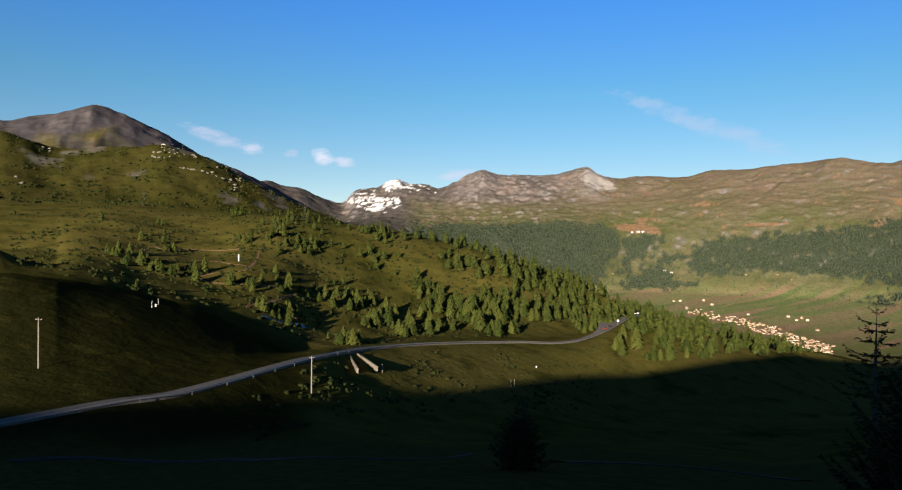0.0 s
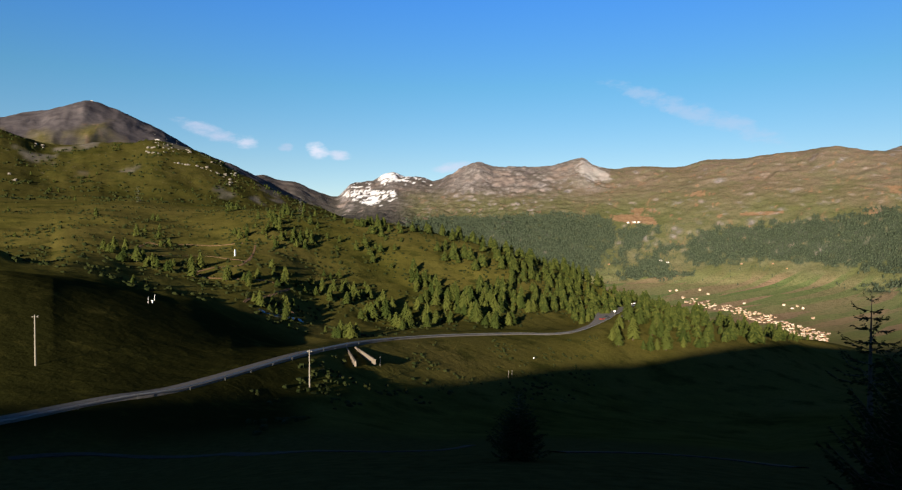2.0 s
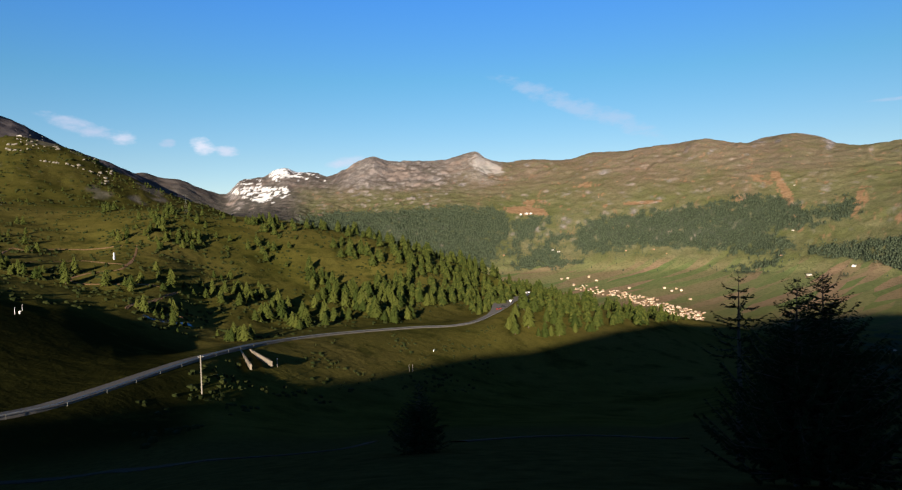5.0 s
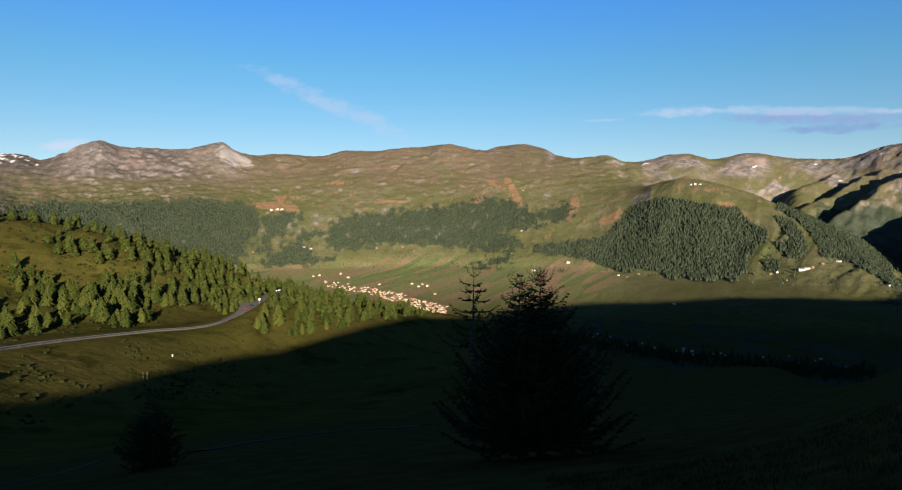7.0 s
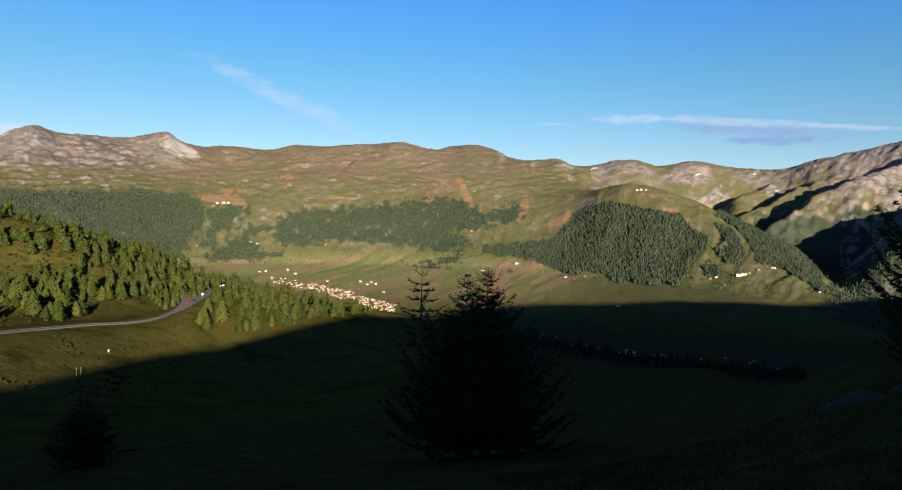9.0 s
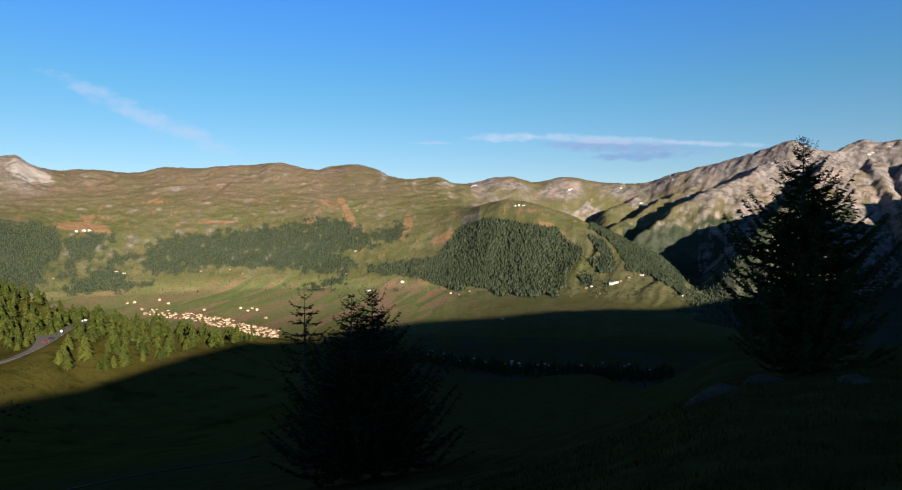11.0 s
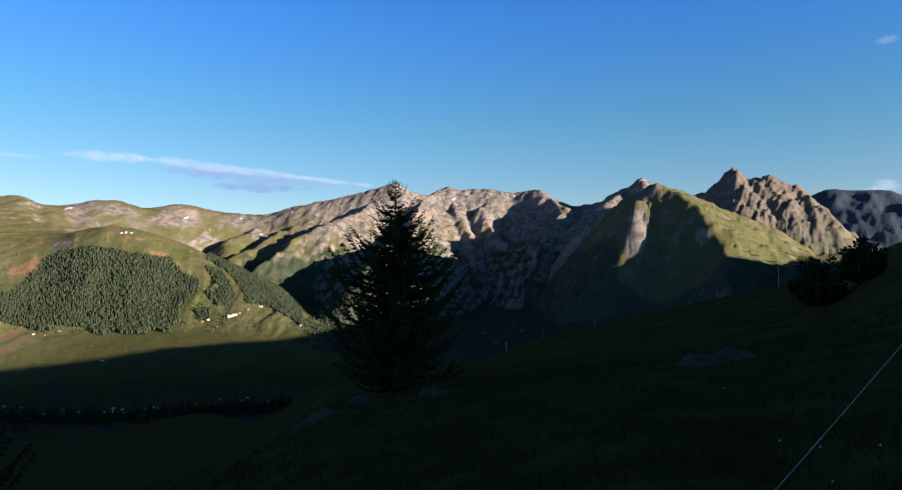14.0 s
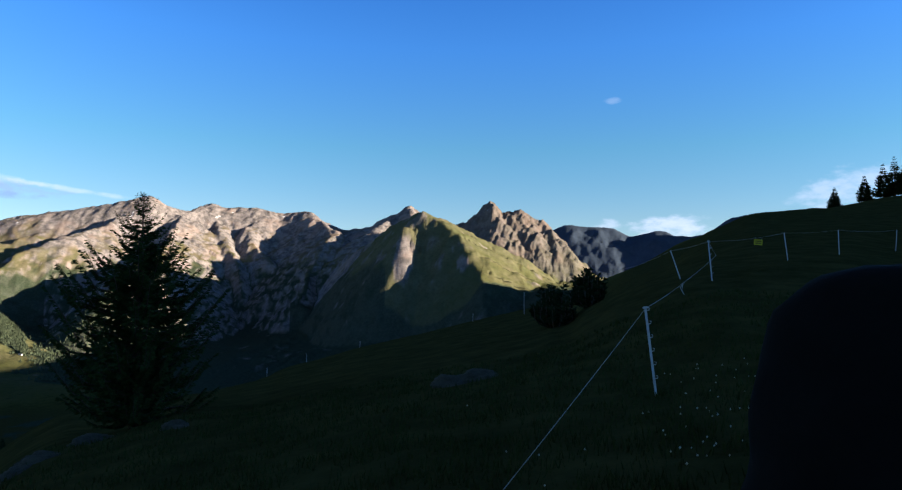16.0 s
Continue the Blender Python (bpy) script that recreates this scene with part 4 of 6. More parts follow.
def build_ground():
    az = np.broadcast_to(AZ, GRID_R.shape)
    n, k = GRID_R.shape
    a = np.radians(az)
    verts = np.stack([-np.sin(a) * GRID_R, np.cos(a) * GRID_R, GRID_H], -1).reshape(-1, 3)
    i, j = np.meshgrid(np.arange(n - 1), np.arange(k), indexing="ij")
    j2 = (j + 1) % k
    quads = np.stack([i * k + j, i * k + j2, (i + 1) * k + j2, (i + 1) * k + j], -1).reshape(-1, 4)
    # the spot underfoot
    verts = np.concatenate([verts, [[0, 0, float(GRID_H[0].mean())]]])
    ring = np.arange(k)
    cap = np.stack([np.full(k, n * k), (ring + 1) % k, ring], -1)
    me = bpy.data.meshes.new("ground")
    me.vertices.add(len(verts))
    me.vertices.foreach_set("co", verts.ravel())
    me.loops.add(quads.size + cap.size)
    me.loops.foreach_set("vertex_index", np.concatenate([quads.ravel(), cap.ravel()]).astype(np.int32))
    me.polygons.add(len(quads) + k)
    me.polygons.foreach_set("loop_start", np.concatenate([np.arange(0, quads.size, 4), quads.size + np.arange(0, cap.size, 3)]).astype(np.int32))
    me.polygons.foreach_set("use_smooth", np.ones(len(quads) + k, bool))
    me.update(calc_edges=True)
    masks = covers(az, GRID_R, GRID_H, GRID_S, GRID_U)
    # steep faces are bare rock
    fall = np.gradient(GRID_H, axis=0) / np.maximum(np.gradient(GRID_R, axis=0), .5)
    side = np.gradient(GRID_H, axis=1) / np.maximum(np.abs(np.gradient(np.radians(AZ)))[None, :] * GRID_R, .5)
    steep = np.hypot(fall, side)
    lo = .55 + .25 * ((az < -50) & (az > -69))
    bare = smooth(lo, lo + .4, steep + .25 * fbm(az / 1.1, GRID_R / 120, 3, 88)) * (GRID_S >= 11)
    bare = bare * np.where((az < -85) & (GRID_R < 2960), .1, np.where((GRID_S == 11) & (az < -66), .2, 1))
    bare = bare * np.where(az > 9, .25, 1) * np.where((az < -97) & (GRID_R > 2960), .4, 1)
    soft = smooth(.55, .30, steep) * (GRID_S >= 12) * ((az < -50) | (az > -15)) * smooth(5.6, 4.2, np.degrees(np.arctan2(GRID_H, GRID_R)))
    masks = (masks[0] * (1 - bare * (az < -67)), np.maximum(masks[1] * (1 - .85 * soft), bare * (1 - .9 * masks[0] * (az > -67))), masks[2], masks[3])
    el = np.degrees(np.arctan2(GRID_H, GRID_R))
    calm = 1 - .9 * smooth(-1.6, -2.6, el) * (az > -66) * (az < -10) * (GRID_S >= 10)
    masks = (masks[0], masks[1] * calm, masks[2], masks[3] * calm)
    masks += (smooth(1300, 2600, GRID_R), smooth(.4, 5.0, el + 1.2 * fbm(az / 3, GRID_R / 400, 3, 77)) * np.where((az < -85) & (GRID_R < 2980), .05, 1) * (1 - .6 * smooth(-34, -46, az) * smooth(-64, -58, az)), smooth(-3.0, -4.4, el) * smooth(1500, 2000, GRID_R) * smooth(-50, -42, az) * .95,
              # dimming of the left spur, half as strong on the rock hill
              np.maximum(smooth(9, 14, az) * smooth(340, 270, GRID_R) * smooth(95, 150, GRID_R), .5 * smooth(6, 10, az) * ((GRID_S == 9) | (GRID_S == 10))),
              np.maximum(.75 * smooth(1, 4, az) * smooth(4.9, 4.3, el) * (GRID_S >= 12), .7 * smooth(-14, -8, az) * smooth(2.2, 3.8, el) * (GRID_S >= 12)) * (az > -30) + .45 * smooth(-92, -95, az) * smooth(-112, -108, az) * (GRID_S >= 12) * (GRID_R > 2960) + smooth(9, 12, az) * smooth(-.2, .15, (GRID_S == 11) * GRID_U + 1. * (GRID_S == 12) -   .40 + .22 * fbm(az / 2.5, GRID_R / 160, 4, 79)),
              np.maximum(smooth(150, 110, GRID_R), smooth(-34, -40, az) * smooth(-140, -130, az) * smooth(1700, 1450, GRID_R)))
    for name, v in zip(("wood", "rock", "snow", "soil", "far", "heath", "field", "dimming", "slate", "shaded_turf"), masks):
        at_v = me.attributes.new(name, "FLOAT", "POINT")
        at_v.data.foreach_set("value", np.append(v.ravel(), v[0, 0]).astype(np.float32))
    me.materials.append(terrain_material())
    ob = new("ground", me)
    tagged(ob, "alpine meadows, valley floor and mountain ranges at low sun", "ground", kind="structure")
    return ob


build_ground()


def far_range():
    """The ridge far behind the horn, its rock tinted blue for haze."""
    az = np.arange(-103, -135, -.12)
    r0, h0 = along(LINES["far_range"], az)
    verts, k = [], len(az)
    prof = [(4150, None, -120)] + [(4180 + 570 * u, max(.02, u ** .9), 0) for u in np.linspace(.05, 1, 24)] + [(4820, .9, 0), (4930, .5, 0)]
    for r, f, low in prof:
        x, y = -np.sin(np.radians(az)) * r, np.cos(np.radians(az)) * r
        h = (h0 * f if f else low + 0 * h0) + (40 if f and f < .96 else 16) * (ridged(x / 260, y / 260, 5, 15) - .45)
        verts.append(np.stack([x, y, h], -1))
    n = len(prof)
    faces = [(i * k + j, i * k + j + 1, (i + 1) * k + j + 1, (i + 1) * k + j) for i in range(n - 1) for j in range(k - 1)]
    me = bpy.data.meshes.new("far_range")
    me.from_pydata(np.concatenate(verts).tolist(), [], faces)
    me.polygons.foreach_set("use_smooth", np.ones(len(faces), bool))
    # blue-grey in place of the rock's own tone: haze put into the colour
    me.materials.append(simple("hazed_rock", (.030, .044, .068), (.052, .072, .105), .008, .95, .4, dist=6))
    tagged(new("far_range", me), "distant rocky mountain range tinted blue for haze", "mountains", kind="structure")


far_range()


# ---- building helpers ----
def thing(name, m, label, category, group="", kind=""):
    ob = new(name)
    ob.matrix_world = m
    return tagged(ob, label, category, group, kind)


def part(name, bm, material, parent=None, label="", smooth_faces=False):
    me = bpy.data.meshes.new(name)
    bm.to_mesh(me)
    bm.free()
    if smooth_faces:
        me.polygons.foreach_set("use_smooth", np.ones(len(me.polygons), bool))
    me.materials.append(material)
    ob = new(name, me)
    if parent is not None:
        ob.parent = parent
    if label:
        ob["label"] = label
    return ob


def data_part(name, verts, faces, material, parent=None, label="", smooth_faces=False):
    me = bpy.data.meshes.new(name)
    me.from_pydata([tuple(v) for v in verts], [], faces)
    if smooth_faces:
        me.polygons.foreach_set("use_smooth", np.ones(len(me.polygons), bool))
    me.materials.append(material)
    ob = new(name, me)
    if parent is not None:
        ob.parent = parent
    if label:
        ob["label"] = label
    return ob


def box(bm, x, y, z, sx, sy, sz, rz=0.0, bevel=0.0):
    r = bmesh.ops.create_cube(bm, size=1.0, matrix=pose(x, y, z, 0, 0, rz) @ Matrix.Diagonal((sx, sy, sz, 1)))
    if bevel:
        bmesh.ops.bevel(bm, geom=list({e for v in r["verts"] for e in v.link_edges}), offset=bevel, segments=1, affect="EDGES")
    return bm


def tube(points, radii, sides=8):
    """Vertices and faces of a round bar along points."""
    verts, faces = [], []
    for i, p in enumerate(points):
        a, b = Vector(points[max(i - 1, 0)]), Vector(points[min(i + 1, len(points) - 1)])
        q = (b - a).to_track_quat("Z", "Y")
        for k in range(sides):
            t = 2 * math.pi * k / sides
            verts.append(Vector(p) + q @ Vector((math.cos(t) * radii[i], math.sin(t) * radii[i], 0)))
    for i in range(len(points) - 1):
        for k in range(sides):
            k2 = (k + 1) % sides
            faces.append((i * sides + k, i * sides + k2, (i + 1) * sides + k2, (i + 1) * sides + k))
    faces.append(tuple(range(sides))[::-1])
    faces.append(tuple((len(points) - 1) * sides + k for k in range(sides)))
    return verts, faces


def hit(az, el, rmin=0.0, rmax=4900.0):
    """Distance at which the sight line at az, el meets the ground."""
    j = int(np.argmin(np.abs(AZ - az)))
    r, h = GRID_R[:, j], GRID_H[:, j]
    gap = h - r * math.tan(radians(el))
    for i in range(1, len(r)):
        if r[i] > rmin and gap[i] >= 0 > gap[i - 1]:
            t = -gap[i - 1] / (gap[i] - gap[i - 1])
            return float(r[i - 1] + t * (r[i] - r[i - 1]))
        if r[i] > rmax:
            break
    return None


def seen_spot(az, el, rmin=0.0, fallback=1000.0):
    r = hit(az, el, rmin)
    return at(az, r if r else fallback)


RNG = random.Random(7)

# ---- materials of things ----
ASPHALT = simple("worn_asphalt", (.085, .08, .074), (.16, .148, .132), 1.2, .9, .3)
CONCRETE = simple("pale_concrete", (.17, .14, .105), (.27, .23, .18), .8, .9, .3)
DULL_STEEL = simple("weathered_pylon_steel", (.07, .072, .068), (.12, .12, .112), 3, .8, .1)
STEEL = simple("galvanised_steel", (.25, .25, .24), (.42, .41, .38), 3, .5, .1, .7)
POLE_WOOD = simple("weathered_pole_wood", (.17, .155, .13), (.28, .255, .21), 2, .9, .3)
PLASTIC = simple("white_fence_plastic", (.42, .42, .39), (.60, .60, .56), 6, .5, .05)
ROPE = simple("pale_fence_rope", (.32, .30, .25), (.48, .46, .40), 40, .8, .3, dist=.002)
YELLOW = simple("yellow_sign_paint", (.55, .42, .02), (.70, .55, .05), 8, .5, .05)
BLACK = simple("dark_print", (.02, .02, .02), (.04, .04, .04), 8, .6, .05)
DIRT = simple("trodden_earth", (.11, .065, .036), (.20, .125, .07), .7, .95, .4)
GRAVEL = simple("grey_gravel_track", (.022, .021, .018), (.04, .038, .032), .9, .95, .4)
BARK = simple("larch_bark", (.05, .038, .028), (.13, .10, .075), 5, .95, .6)
STONE = simple("lichen_grey_rock", (.11, .10, .085), (.25, .225, .185), 1.6, .95, .6, dist=.06)
# even, nearly black colour for the boulder beside the fence
DARK_STONE = simple("near_black_rock", (.005, .005, .005), (.009, .009, .008), 2.2, .98, .2, dist=.02)
WATER = simple("pond_water", (.03, .04, .05), (.05, .06, .07), .5, .12, .1)
WHITE = simple("white_paint", (.72, .72, .70), (.82, .82, .80), 3, .6, .05)
CAR_RED = simple("red_car_paint", (.25, .03, .02), (.30, .04, .03), 1, .3, .0)
CAR_WHITE = simple("white_car_paint", (.70, .70, .70), (.78, .78, .78), 1, .3, .0)
CAR_DARK = simple("dark_car_paint", (.02, .02, .025), (.03, .03, .035), 1, .3, .0)
RUBBER = simple("tyre_rubber", (.015, .015, .015), (.03, .03, .03), 10, .9, .2)


def tinted(name, a, b, c, rough=.85, use_island=False):
    m = Mat(name, rough, spec=.03)
    n = m.noise(.9, 3)
    rnd = m.island() if use_island else m.random()
    m.color(m.mix(m.math("MULTIPLY", m.ramp(n, .35, .65), .45), m.mix(m.ramp(rnd, .1, .9), a, b), c))
    return m.m


WALL = tinted("plastered_wall", (.40, .28, .18), (.64, .54, .42), (.50, .38, .26))
ROOF = tinted("house_roof", (.24, .13, .085), (.20, .17, .15), (.30, .21, .16))
LOG = tinted("chalet_timber", (.20, .11, .06), (.36, .22, .12), (.28, .17, .09))
GLASS = simple("dark_window_glass", (.02, .025, .03), (.04, .045, .05), 1, .1, .0)
LARCH = tinted("larch_needles", (.024, .036, .008), (.070, .078, .017), (.042, .054, .012), .8)
LARCH_MASS = tinted("larch_needles_joined", (.022, .034, .008), (.068, .076, .017), (.040, .052, .012), .8, True)
# lightened so the colour carries the haze over the far woods
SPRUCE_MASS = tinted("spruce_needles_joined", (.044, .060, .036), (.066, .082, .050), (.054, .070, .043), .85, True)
SCRUB = tinted("juniper_scrub", (.014, .020, .006), (.026, .030, .009), (.018, .024, .007), .9, True)
HUT = tinted("whitewashed_hut", (.46, .43, .38), (.60, .57, .52), (.50, .47, .42))
LUSH = tinted("fresh_larch_needles", (.026, .052, .016), (.050, .078, .024), (.036, .062, .018), .85, True)
# needles of the trees in shade, that shade partly put into the colour
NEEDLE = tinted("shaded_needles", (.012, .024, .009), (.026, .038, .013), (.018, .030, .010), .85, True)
GRASS = tinted("meadow_grass", (.025, .038, .010), (.052, .060, .015), (.034, .048, .012), .9, True)
# darker grey-brown than the rock of the outcrops
NEAR_STONE = simple("dull_grey_rock", (.034, .030, .020), (.10, .088, .062), 2.5, .95, .6, dist=.04)
PETAL = simple("white_petals", (.44, .42, .32), (.60, .58, .46), 9, .7, .0)


# ---- conifers ----
def conifer_mesh(rng, height, width, whorls, limbs, droop=.25, ragged=.3, base=.08):
    """Crown of bent, tapering sprays round a trunk."""
    verts, faces = [], []
    for w in range(whorls):
        f = (w + .5) / whorls
        z0 = height * (base + (1 - base) * f ** .92)
        reach = width * (1 - f) ** .52 * (.6 + .4 * min(1, f * 6 + .3))
        n = max(3, int(limbs * (1 - .55 * f)))
        turn = rng.random() * 6.28
        for k in range(n):
            a = turn + 6.283 * k / n + rng.uniform(-.3, .3)
            ln = max(.12, reach * rng.uniform(1 - ragged, 1 + ragged * .6))
            up = rng.uniform(.0, .12) * ln + (.5 * ln if f > .93 else 0)
            d, s = Vector((math.cos(a), math.sin(a), 0)), Vector((-math.sin(a), math.cos(a), 0))
            half = ln * rng.uniform(.28, .42)
            thick = height / whorls * .75
            p0 = Vector((0, 0, z0 + thick * .7))
            p1 = d * ln * .55 + Vector((0, 0, z0 + up))
            p2 = d * ln + Vector((0, 0, z0 - droop * ln))
            i = len(verts)
            verts += [p0, p1 + s * half - Vector((0, 0, thick * .35)), p1 + Vector((0, 0, thick * .5)), p1 - s * half - Vector((0, 0, thick * .35)), p2, Vector((0, 0, z0 - thick * .6))]
            faces += [(i, i + 2, i + 1), (i, i + 3, i + 2), (i + 2, i + 4, i + 1), (i + 2, i + 3, i + 4), (i + 5, i + 1, i + 4), (i + 5, i + 4, i + 3)]
    i = len(verts)
    t = height * .05
    verts += [Vector((t * .5, 0, height * .93)), Vector((-t * .3, t * .4, height * .93)), Vector((-t * .3, -t * .4, height * .93)), Vector((0, 0, height * 1.02))]
    faces += [(i, i + 1, i + 3), (i + 1, i + 2, i + 3), (i + 2, i, i + 3)]
    return verts, faces


def conifer(name, rng, height, width, whorls, limbs, label, material, group="", ragged=.3):
    t = thing(name, Matrix(), label, "tree", group)
    v, f = tube([(0, 0, -.8), (0, 0, height * .5), (0, 0, height * .97)], [height * .022, height * .013, .01], 6)
    data_part("trunk", v, f, BARK, t)
    v, f = conifer_mesh(rng, height, width, whorls, limbs, ragged=ragged)
    data_part("crown", v, f, material, t)
    return t


def crowd(az, r):
    """How thickly trees stand on the lit hillside."""
    el = math.degrees(math.atan2(ground(az, r), r))
    x, y = -math.sin(radians(az)) * r, math.cos(radians(az)) * r
    n = float(fbm(np.array([x / 55]), np.array([y / 55]), 3, 91)[0])
    if az > 14:
        d = -.18 if -6.5 < el < 1.5 else -.35
    elif az > 4:
        d = .16 if el > -8.0 else .0
    elif az > -4:
        d = .22 if el > -7.2 else .0
    else:
        d = .36 if el > -7.3 else (-.1 if az > -12 else .3)
    return d + .75 * n * (1 if az > -4 else .8)


def hillside_spots():
    spots, rng = [], random.Random(11)
    while len(spots) < 940:
        az = rng.uniform(-35, 33)
        j = int(np.argmin(np.abs(AZ - az)))
        road_r, crest_r = NODE_R[5, j], NODE_R[8, j]
        if az < -12.6:
            r = rng.uniform(400, crest_r + 25)
            low = np.interp(-az, (12.6, 14, 17, 20, 26, 31, 35), (-8.6, -9.6, -10.3, -10.0, -9.2, -8.4, -8.0))
            if math.degrees(math.atan2(ground(az, r), r)) < low:
                continue
        else:
            lo = max(NODE_R[6, j], road_r + 12) if az < 9 else NODE_R[7, j]
            r = rng.uniform(lo, crest_r + (25 if az < 0 else -10))
        c = crowd(az, r) if az > -12.6 else .3
        if rng.random() > c:
            continue
        if -17.6 < az < -11.0 and (-85 if az > -15.2 else -40) < r - along(line("road_centre"), np.array([az]))[0][0] < 17:
            continue
        p = at(az, r)
        if any(abs(p.x - q.x) + abs(p.y - q.y) < 3.4 for q in spots[-160:]):
            continue
        spots.append(p)
    while len(spots) < 1120:
        az = rng.uniform(8, 34)
        j = int(np.argmin(np.abs(AZ - az)))
        r = rng.uniform(NODE_R[9, j] - 60, NODE_R[10, j] - 40)
        x, y = -math.sin(radians(az)) * r, math.cos(radians(az)) * r
        if float(fbm(np.array([x / 60]), np.array([y / 60]), 3, 93)[0]) > rng.uniform(.0, .6) - .25 * (az < 18):
            spots.append(at(az, r))
    return spots


def plant_hillside():
    rng = random.Random(5)
    kinds = []
    for h, w in ((9.5, 3.9), (11.0, 4.3), (8, 3.7), (12, 4.5), (6.5, 3.5), (9.5, 3.6)):
        kinds.append((conifer_mesh(rng, h, w, 11, 9, .3, .35), h))
    spots = hillside_spots()
    spots.sort(key=lambda p: p.length)
    masters = []
    for i, ((v, f), h) in enumerate(kinds):
        t = thing("larch_tree", Matrix(), "yellow-green larch standing on the grassy hillside", "tree", "larches on the hillside")
        tv, tf = tube([(0, 0, -1), (0, 0, h * .5), (0, 0, h * .97)], [h * .024, h * .014, .02], 5)
        data_part("trunk", tv, tf, BARK, t)
        data_part("crown", v, f, LARCH, t)
        masters.append(t)
    near, rest = spots[:290], spots[290:]
    for i, p in enumerate(near):
        s = rng.uniform(.38, 1.02) * (1.3 if p.x > 105 else 1.3 if p.x > 0 else 1.1 if p.x > -40 else .8)
        m = Matrix.Translation(p) @ pose(0, 0, 0, rng.uniform(-3, 3), rng.uniform(-3, 3), rng.uniform(0, 360)) @ Matrix.Diagonal((s * rng.uniform(.9, 1.2), s * rng.uniform(.9, 1.2), s, 1))
        if i < len(masters):
            masters[i].matrix_basis = m
        else:
            copy_thing(masters[i % 6], m @ Matrix.Diagonal((*[1 / k for k in masters[i % 6].scale], 1)))
    verts, faces = [], []
    for p in rest:
        (v, f), h = kinds[rng.randrange(6)]
        s, a = rng.uniform(.36, 1.02) * (1.3 if p.x > 105 else 1.3 if p.x > 0 else .5 if p.length > 760 else 1.1 if p.x > -60 else .8), rng.uniform(0, 6.28)
        c, d, k = math.cos(a) * s, math.sin(a) * s, len(verts)
        verts += [(p.x + q.x * c - q.y * d, p.y + q.x * d + q.y * c, p.z + q.z * s) for q in v]
        faces += [tuple(i + k for i in g) for g in f]
    ob = data_part("larch_wood", verts, faces, LARCH_MASS)
    tagged(ob, "dense larch wood covering the upper hillside", "trees", kind="stuff")
    # low juniper and alpenrose bushes
    verts, faces = [], []
    for q in range(8300):
        az = rng.uniform(-16, 33)
        j = int(np.argmin(np.abs(AZ - az)))
        r = rng.uniform(NODE_R[6, j] if az < 9 else NODE_R[7, j], NODE_R[8, j])
        big = 1.0
        if q > 7400:
            # on the bank below the road
            az = rng.uniform(-14, 16)
            j = int(np.argmin(np.abs(AZ - az)))
            r, big = NODE_R[4, j] * rng.uniform(.68, .97), .75
            if float(fbm(np.array([az * r / 1700]), np.array([r / 22]), 3, 97)[0]) < rng.uniform(-.15, .4):
                continue
        elif q > 5200:
            az, big = rng.uniform(9, 34), 1.7
            r = rng.uniform(790, 1120)
            x, y = math.sin(radians(az)) * r, math.cos(radians(az)) * r
            if float(fbm(np.array([x / 45]), np.array([y / 28]), 3, 95)[0]) < rng.uniform(-.1, .35):
                continue
        elif rng.random() > .35 + crowd(az, r) + .3 * (az > 8):
            continue
        p, k = at(az, r), len(verts)
        w, h = rng.uniform(.5, 1.8) * big, rng.uniform(.4, 1.1) * big * 1.2
        for q in range(6):
            t = q * 1.047
            verts.append((p.x + math.cos(t) * w * rng.uniform(.6, 1.2), p.y + math.sin(t) * w * rng.uniform(.6, 1.2), p.z - .3))
            verts.append((p.x + math.cos(t + .4) * w * .65, p.y + math.sin(t + .4) * w * .65, p.z + h * rng.uniform(.6, 1)))
        verts.append((p.x, p.y, p.z + h))
        for q in range(6):
            a, b, c, d = k + 2 * q, k + 2 * q + 1, k + (2 * q + 2) % 12, k + (2 * q + 3) % 12
            faces += [(a, c, b), (c, d, b), (b, d, k + 12)]
    tagged(data_part("low_bushes", verts, faces, SCRUB), "low juniper bushes scattered over the meadow", "bushes", kind="stuff")


